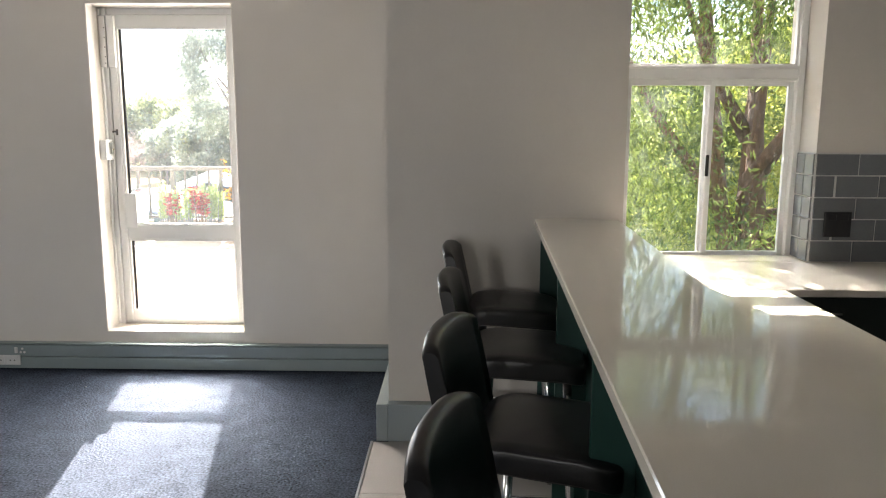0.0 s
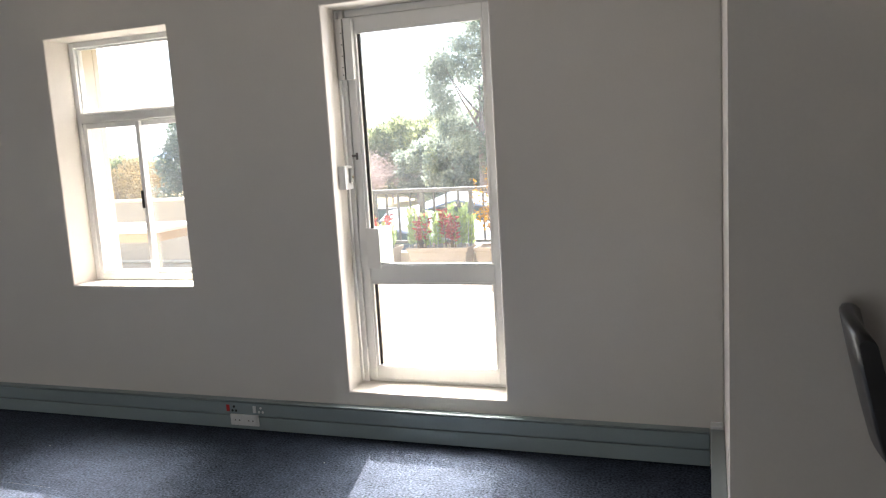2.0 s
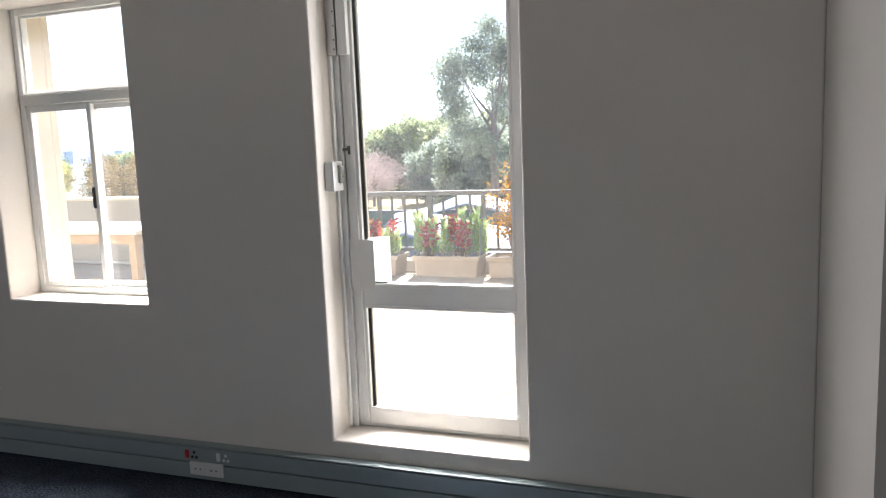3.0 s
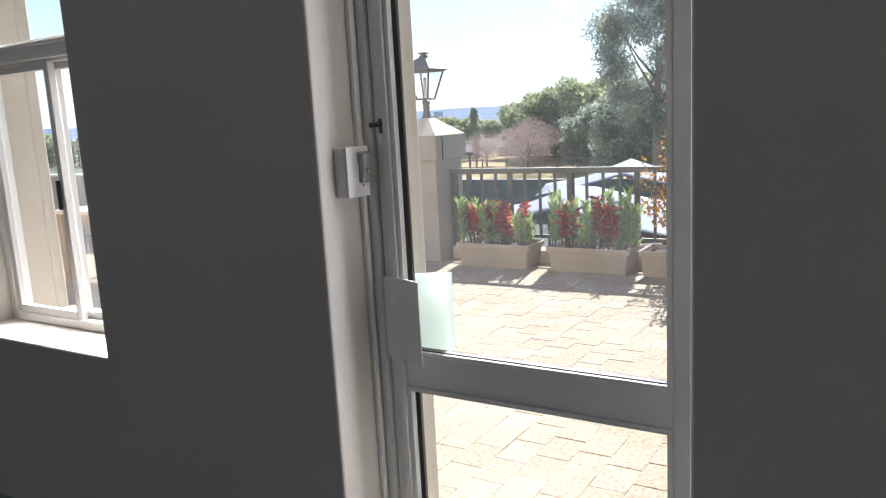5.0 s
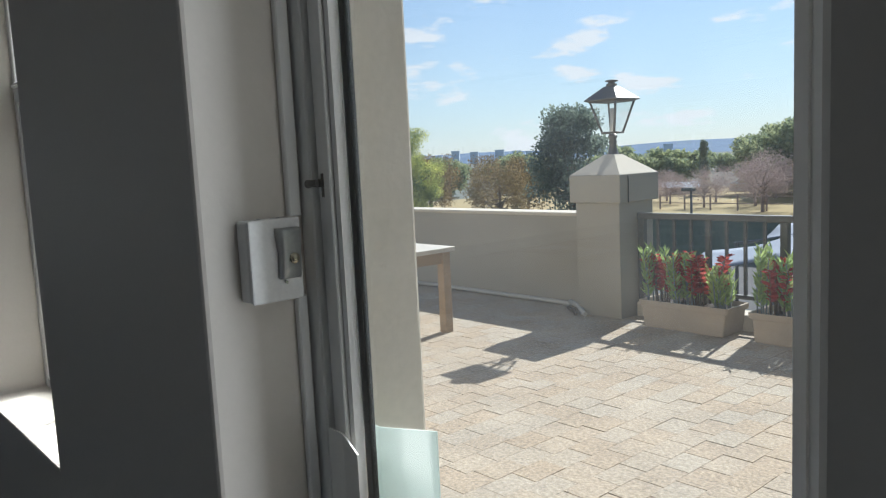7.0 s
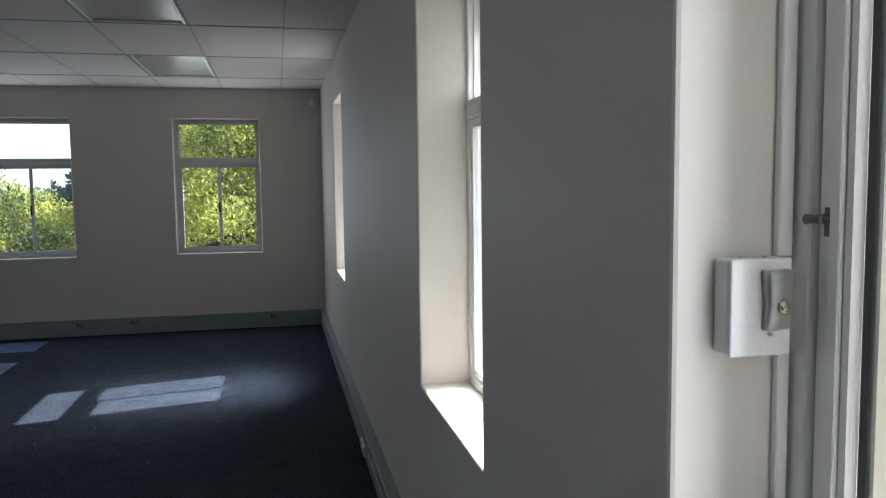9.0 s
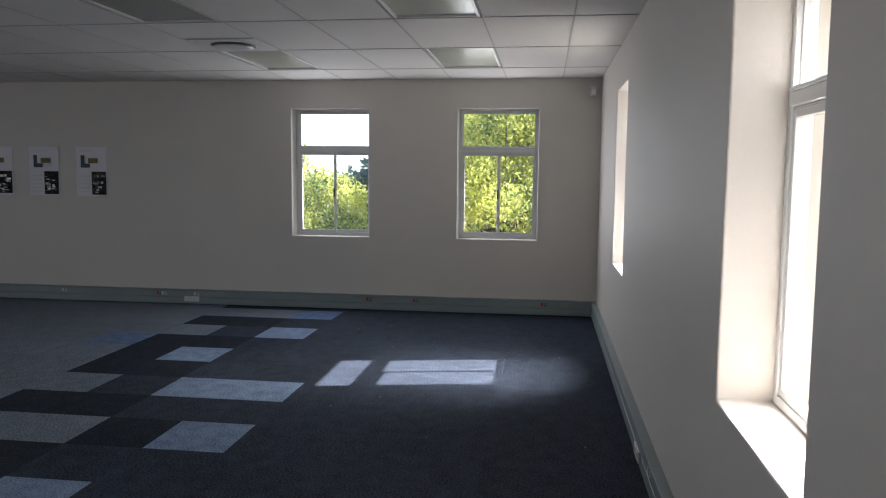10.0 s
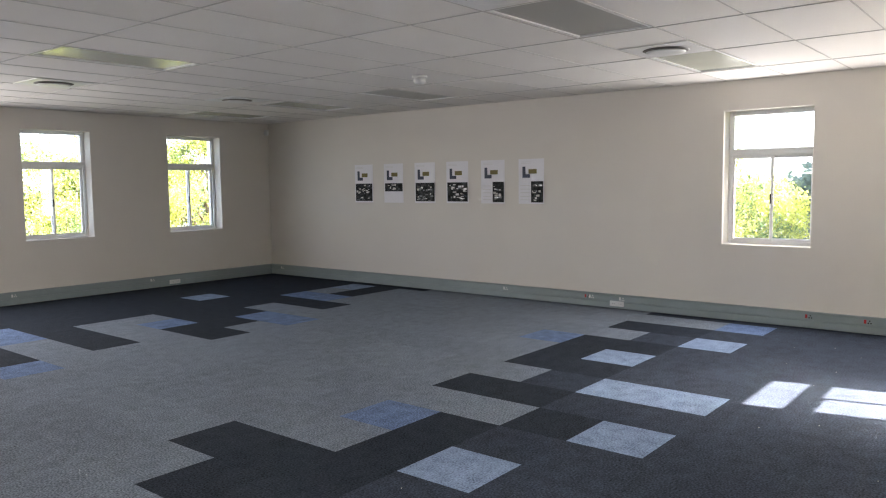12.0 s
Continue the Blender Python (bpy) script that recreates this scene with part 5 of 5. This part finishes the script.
# palm on the skyline
palm = empty("palm_tree", pose(-68.5, 64.3, Z_G), "tall thin palm on the skyline", "tree", FAR)
part("trunk", T([(0, 0, -0.2), (0.1, 0, 3.0), (0.0, 0.1, 5.0)], [0.25, 0.2, 0.18], 8), M_BARK, palm)
C, D = [], []
rng = np.random.default_rng(31)
for k in range(22):
    a, up = rng.random() * 6.28, rng.random() * 1.1 - 0.3
    for q in range(26):
        t = q / 26
        C.append((math.cos(a) * 1.6 * t, math.sin(a) * 1.6 * t, 5.0 + up * 1.4 * t - 0.9 * t * t))
        D.append((math.cos(a) + rng.normal(0, 0.8), math.sin(a) + rng.normal(0, 0.8), -0.4))
blades("crown", C, D, [0.5] * len(C), [0.03] * len(C), L_MID, palm, 31)

WEST = "trees close outside the windows"
t_yel = tree("yellow_green_tree", pose(-15.4, 3.35, Z_G), 7.0, 2.0, 4.6, 2.2, 120, 560, 0.52, 0.085, L_YEL, M_BARK, "bushy yellow-green tree close outside the windows", 41, 0.16, group=WEST, width=0.22)
copy_thing(t_yel, pose(-15.6, -0.35, Z_G - 1.2, 0, 0, 110) @ S(0.93, 4))
copy_thing(t_yel, pose(-17.3, -3.3, Z_G + 0.1, 0, 0, 200) @ S(1.0, 4))
copy_thing(t_yel, pose(-16.5, 6.6, Z_G - 0.4, 0, 0, 290) @ S(1.05, 4))
copy_thing(t_yel, pose(-30.5, 27.0, Z_G, 0, 0, 30) @ S(1.0, 4))
copy_thing(t_yel, pose(-13.4, -13.2, Z_G + 0.2, 0, 0, 30) @ S(1.0, 4))
copy_thing(t_yel, pose(-9.8, -13.4, Z_G - 0.3, 0, 0, 75) @ S(0.95, 4))
copy_thing(t_yel, pose(-16.4, -14.6, Z_G + 0.4, 0, 0, 160) @ S(1.0, 4))
t_con = tree("blue_green_tree", pose(-22.5, 2.7, Z_G), 9.5, 2.6, 8.3, 1.2, 70, 260, 0.85, 0.24, L_DRK, M_BARK, "tall blue-green tree behind the nearer foliage", 42, 0.25, group=WEST)
copy_thing(t_con, pose(-24.5, -0.2, Z_G - 3.4, 0, 0, 130) @ S(0.95, 4))
# extra boughs out of view, added to dapple the sun on floor and worktop
tree("pepper_tree", pose(2.85, 7.9, Z_G), 10.0, 3.95, 10.8, 0.5, 500, 520, 0.74, 0.08, L_PEP, M_BARKR, "old pepper tree with hanging leaves and a red-brown trunk", 43, 0.24, 1.1, (0.3, 0.9), width=0.13, shade_boughs=[((-5.05, 2.7, 8.75), (0.5, 0.9, 0.8), 12), ((-2.5, 1.2, 9.4), (1.0, 0.8, 0.9), 9)])
copy_thing(t_yel, pose(5.2, 12.5, Z_G - 0.3, 0, 0, 10) @ S(1.05, 4))
copy_thing(t_mid, pose(4.2, 19.0, Z_G, 0, 0, 60) @ S(0.85, 4))
copy_thing(t_mid, pose(9.0, 20.0, Z_G, 0, 0, 160) @ S(0.95, 4))

# ---------------------------------------------------------------- carpet tiles, floor tiles, wall tiles, pavers
def tile_mesh(name, w, d, h, material, bevel=0.004):
    me = bpy.data.meshes.new(name)
    b = bevel
    v = [(0, 0, 0), (w, 0, 0), (w, d, 0), (0, d, 0), (0, 0, h - b), (w, 0, h - b), (w, d, h - b), (0, d, h - b), (b, b, h), (w - b, b, h), (w - b, d - b, h), (b, d - b, h)]
    f = [(0, 1, 5, 4), (1, 2, 6, 5), (2, 3, 7, 6), (3, 0, 4, 7), (4, 5, 9, 8), (5, 6, 10, 9), (6, 7, 11, 10), (7, 4, 8, 11), (8, 9, 10, 11)]
    me.from_pydata(v, [], f)
    me.materials.append(material)
    return me


def piece(name, me, parent, m):
    ob = new(name, me)
    ob.parent = parent
    ob.matrix_basis = m
    return ob


carpet = empty("floor", pose(0, 0, 0), "carpet tiles in navy, grey and pale blue blocks", "carpet", kind="structure")
GX, GY, CT = -6.25, 2.178, 0.5
SPECIAL = {
    "L": [(0, -1), (-2, -2), (-2, -1), (-4, -3), (-6, -2), (2, -2), (-4, -16), (-8, -14)],
    "B": [(1, -4), (-5, -5), (-8, -2), (3, -11), (2, -15), (2, -14), (-1, -13), (-3, -12), (-3, -11), (-6, -14), (-6, -13), (4, -12)],
    "D": [(4, -3), (-1, -4), (-1, -3), (-3, -4), (-4, -4), (-5, -4), (-7, -4), (-7, -3), (3, -5), (3, -4), (4, -4), (3, -3), (1, -3), (2, -3), (0, -2), (-3, -3), (-5, -3),
          (1, -13), (1, -12), (3, -13), (3, -12), (-1, -12), (-1, -11), (-2, -12), (-5, -13), (-5, -12), (-7, -13), (-9, -13), (-9, -12)],
    "G": [(2, -4), (-6, -4), (-2, -4), (0, -4), (0, -3), (-8, -4), (-8, -3), (4, -5), (2, -13), (2, -12), (-1, -14), (0, -14), (0, -13), (-4, -13), (-4, -12), (-7, -14)],
}
SPECIAL = {c: k for k, cs in SPECIAL.items() for c in cs}


def carpet_kind(i, j):
    if (i, j) in SPECIAL:
        return SPECIAL[(i, j)]
    if j >= -4 and not (i >= 5 and j == -4):
        return "N"
    if j < -12:
        return "D"
    return "G"


tiles = {k: tile_mesh("carpet_tile", CT - 0.0003, CT - 0.0003, 0.012, m, 0.0004) for k, m in M_C.items()}
rest = {k: ([], []) for k in M_C}
X_EDGE = -0.64
count = 0
for i in range(-9, 12):
    for j in range(-19, 5):
        x, y = GX + i * CT, GY + j * CT
        if x > X_EDGE:
            continue
        k = carpet_kind(i, j)
        x1, y1 = min(x + CT, X_EDGE), min(y + CT, Y_N)
        if y1 - y < 0.02 or x1 - x < 0.02:
            continue
        full = x1 - x > CT - 0.001 and y1 - y > CT - 0.001
        if full and ((i, j) in SPECIAL or (-8 <= i <= 4 and -10 <= j <= 2)):
            piece("carpet_tile", tiles[k], carpet, pose(x, y, -0.012))
            count += 1
        else:
            vs, fs = rest[k]
            n = len(vs)
            vs += [(x, y, 0), (x1, y, 0), (x1, y1, 0), (x, y1, 0)]
            fs.append((n, n + 1, n + 2, n + 3))
vs, fs = rest["N"]
fs.append(tuple(range(len(vs), len(vs) + 4)))
vs += [(X_EDGE, Y_K - 0.06, 0), (X_COL, Y_K - 0.06, 0), (X_COL, Y_N, 0), (X_EDGE, Y_N, 0)]
for k, (vs, fs) in rest.items():
    if fs:
        me = bpy.data.meshes.new("carpet_rest")
        me.from_pydata(vs, [], fs)
        me.materials.append(M_C[k])
        ob = new("carpet_rest", me)
        ob.parent = carpet
        ob["kind"] = "stuff"
strip = part("edge_strip", B(X_EDGE, X_EDGE + 0.012, Y_S, Y_K - 0.06, -0.012, 0.003), M_STEEL, carpet, "metal edge strip")

rng = random.Random(12)
bm = bmesh.new()
for k in range(24):
    x, y, a, q = rng.uniform(-9.6, -2.4), rng.uniform(1.2, 4.4), rng.uniform(0, 180), rng.uniform(0.002, 0.0045)
    box(bm, -q, q, -q * 0.5, q * 0.5, 0.0005, 0.003, m=pose(x, y, 0, 0, 0, a))
tagged(link("carpet_lint", bm, M_PIPE), "pale specks of lint and crumbs on the dark carpet", "lint", kind="stuff")

kfloor = empty("kitchen_floor", pose(0, 0, 0), "pale grey floor tiles under the bar", "tiled floor", kind="structure")
ft = tile_mesh("floor_tile", 0.596, 0.596, 0.011, M_FTILE, 0.002)
for i in range(8):
    for j in range(18):
        piece("floor_tile", ft, kfloor, pose(X_EDGE + 0.014 + 0.6 * i, Y_K - 0.6 * (j + 1) - 0.01, -0.012))

splash = empty("tile_splashback", pose(0, 0, 0), "grey brick-bond wall tiles with pale grout above the worktop", "wall tiles", kind="structure")
part("grout", B(K_WIN[1] + 0.001, X_E, Y_K - 0.006, Y_K - 0.0005, 0.946, 1.482), M_GROUT, splash)
part("grout", B(K_WIN[1] - 0.006, K_WIN[1] + 0.0005, Y_K - 0.004, Y_K + 0.187, 0.946, 1.482), M_GROUT, splash)
wt = tile_mesh("wall_tile", 0.2, 0.1, 0.008, M_TILEW, 0.0015)
half = tile_mesh("wall_tile", 0.088, 0.1, 0.008, M_TILEW, 0.0015)
for r in range(5):
    z = 0.949 + 0.1065 * r
    x = K_WIN[1] + 0.002 + (0.0 if r % 2 == 0 else -0.103)
    while x < X_E - 0.21:
        if x >= K_WIN[1]:
            piece("wall_tile", wt, splash, pose(x, Y_K - 0.005, z, 90))
        else:
            piece("wall_tile", half, splash, pose(K_WIN[1] + 0.003, Y_K - 0.005, z, 90))
        x += 0.206
    piece("wall_tile", half, splash, pose(K_WIN[1] - 0.005, Y_K + 0.088, z, 90, 0, -90))
    piece("wall_tile", half, splash, pose(K_WIN[1] - 0.005, Y_K + 0.180, z, 90, 0, -90))

pave = empty("pavement", pose(0, 0, 0), "sandy clay pavers laid in staggered rows on the terrace", "paving", kind="structure")
PWID, PLEN = 0.155, 0.211
pm = tile_mesh("paver", PWID - 0.0003, PLEN - 0.003, 0.03, M_PAVER, 0.0012)
rng = random.Random(4)
vs, fs = [], []
i = 0
x = TX0 + 0.02
while x < TX1 - PWID:
    y = Y_OUT + 0.01 - (PLEN / 2 if i % 2 else 0) + rng.uniform(-0.03, 0.03)
    while y < 10.0:
        if y > Y_OUT:
            dz = rng.uniform(-0.0012, 0.0008)
            tilt = (rng.uniform(-0.9, 0.9), rng.uniform(-0.1, 0.1), rng.uniform(-0.12, 0.12))
            if -4.75 < x < -2.05 and 5.0 < y < 8.1:
                piece("paver", pm, pave, pose(x, y, Z_T - 0.03 + dz, *tilt))
            else:
                n, b = len(vs), 0.0012
                w, d, h, dip = PWID - 0.0003, PLEN - 0.003, Z_T + dz, rng.uniform(-0.0007, 0.0009)
                vs += [(x, y, h - 0.012), (x + w, y, h - 0.012), (x + w, y + d, h - 0.012), (x, y + d, h - 0.012),
                       (x + b, y + b, h + dip), (x + w - b, y + b, h + dip), (x + w - b, y + d - b, h - dip), (x + b, y + d - b, h - dip)]
                fs += [(n, n + 1, n + 5, n + 4), (n + 1, n + 2, n + 6, n + 5), (n + 2, n + 3, n + 7, n + 6), (n + 3, n, n + 4, n + 7), (n + 4, n + 5, n + 6, n + 7)]
        y += PLEN
    x += PWID
    i += 1
me = bpy.data.meshes.new("paver_rest")
me.from_pydata(vs, [], fs)
me.materials.append(M_PAVER2)
ob = new("paver_rest", me)
ob.parent = pave
ob["kind"] = "stuff"
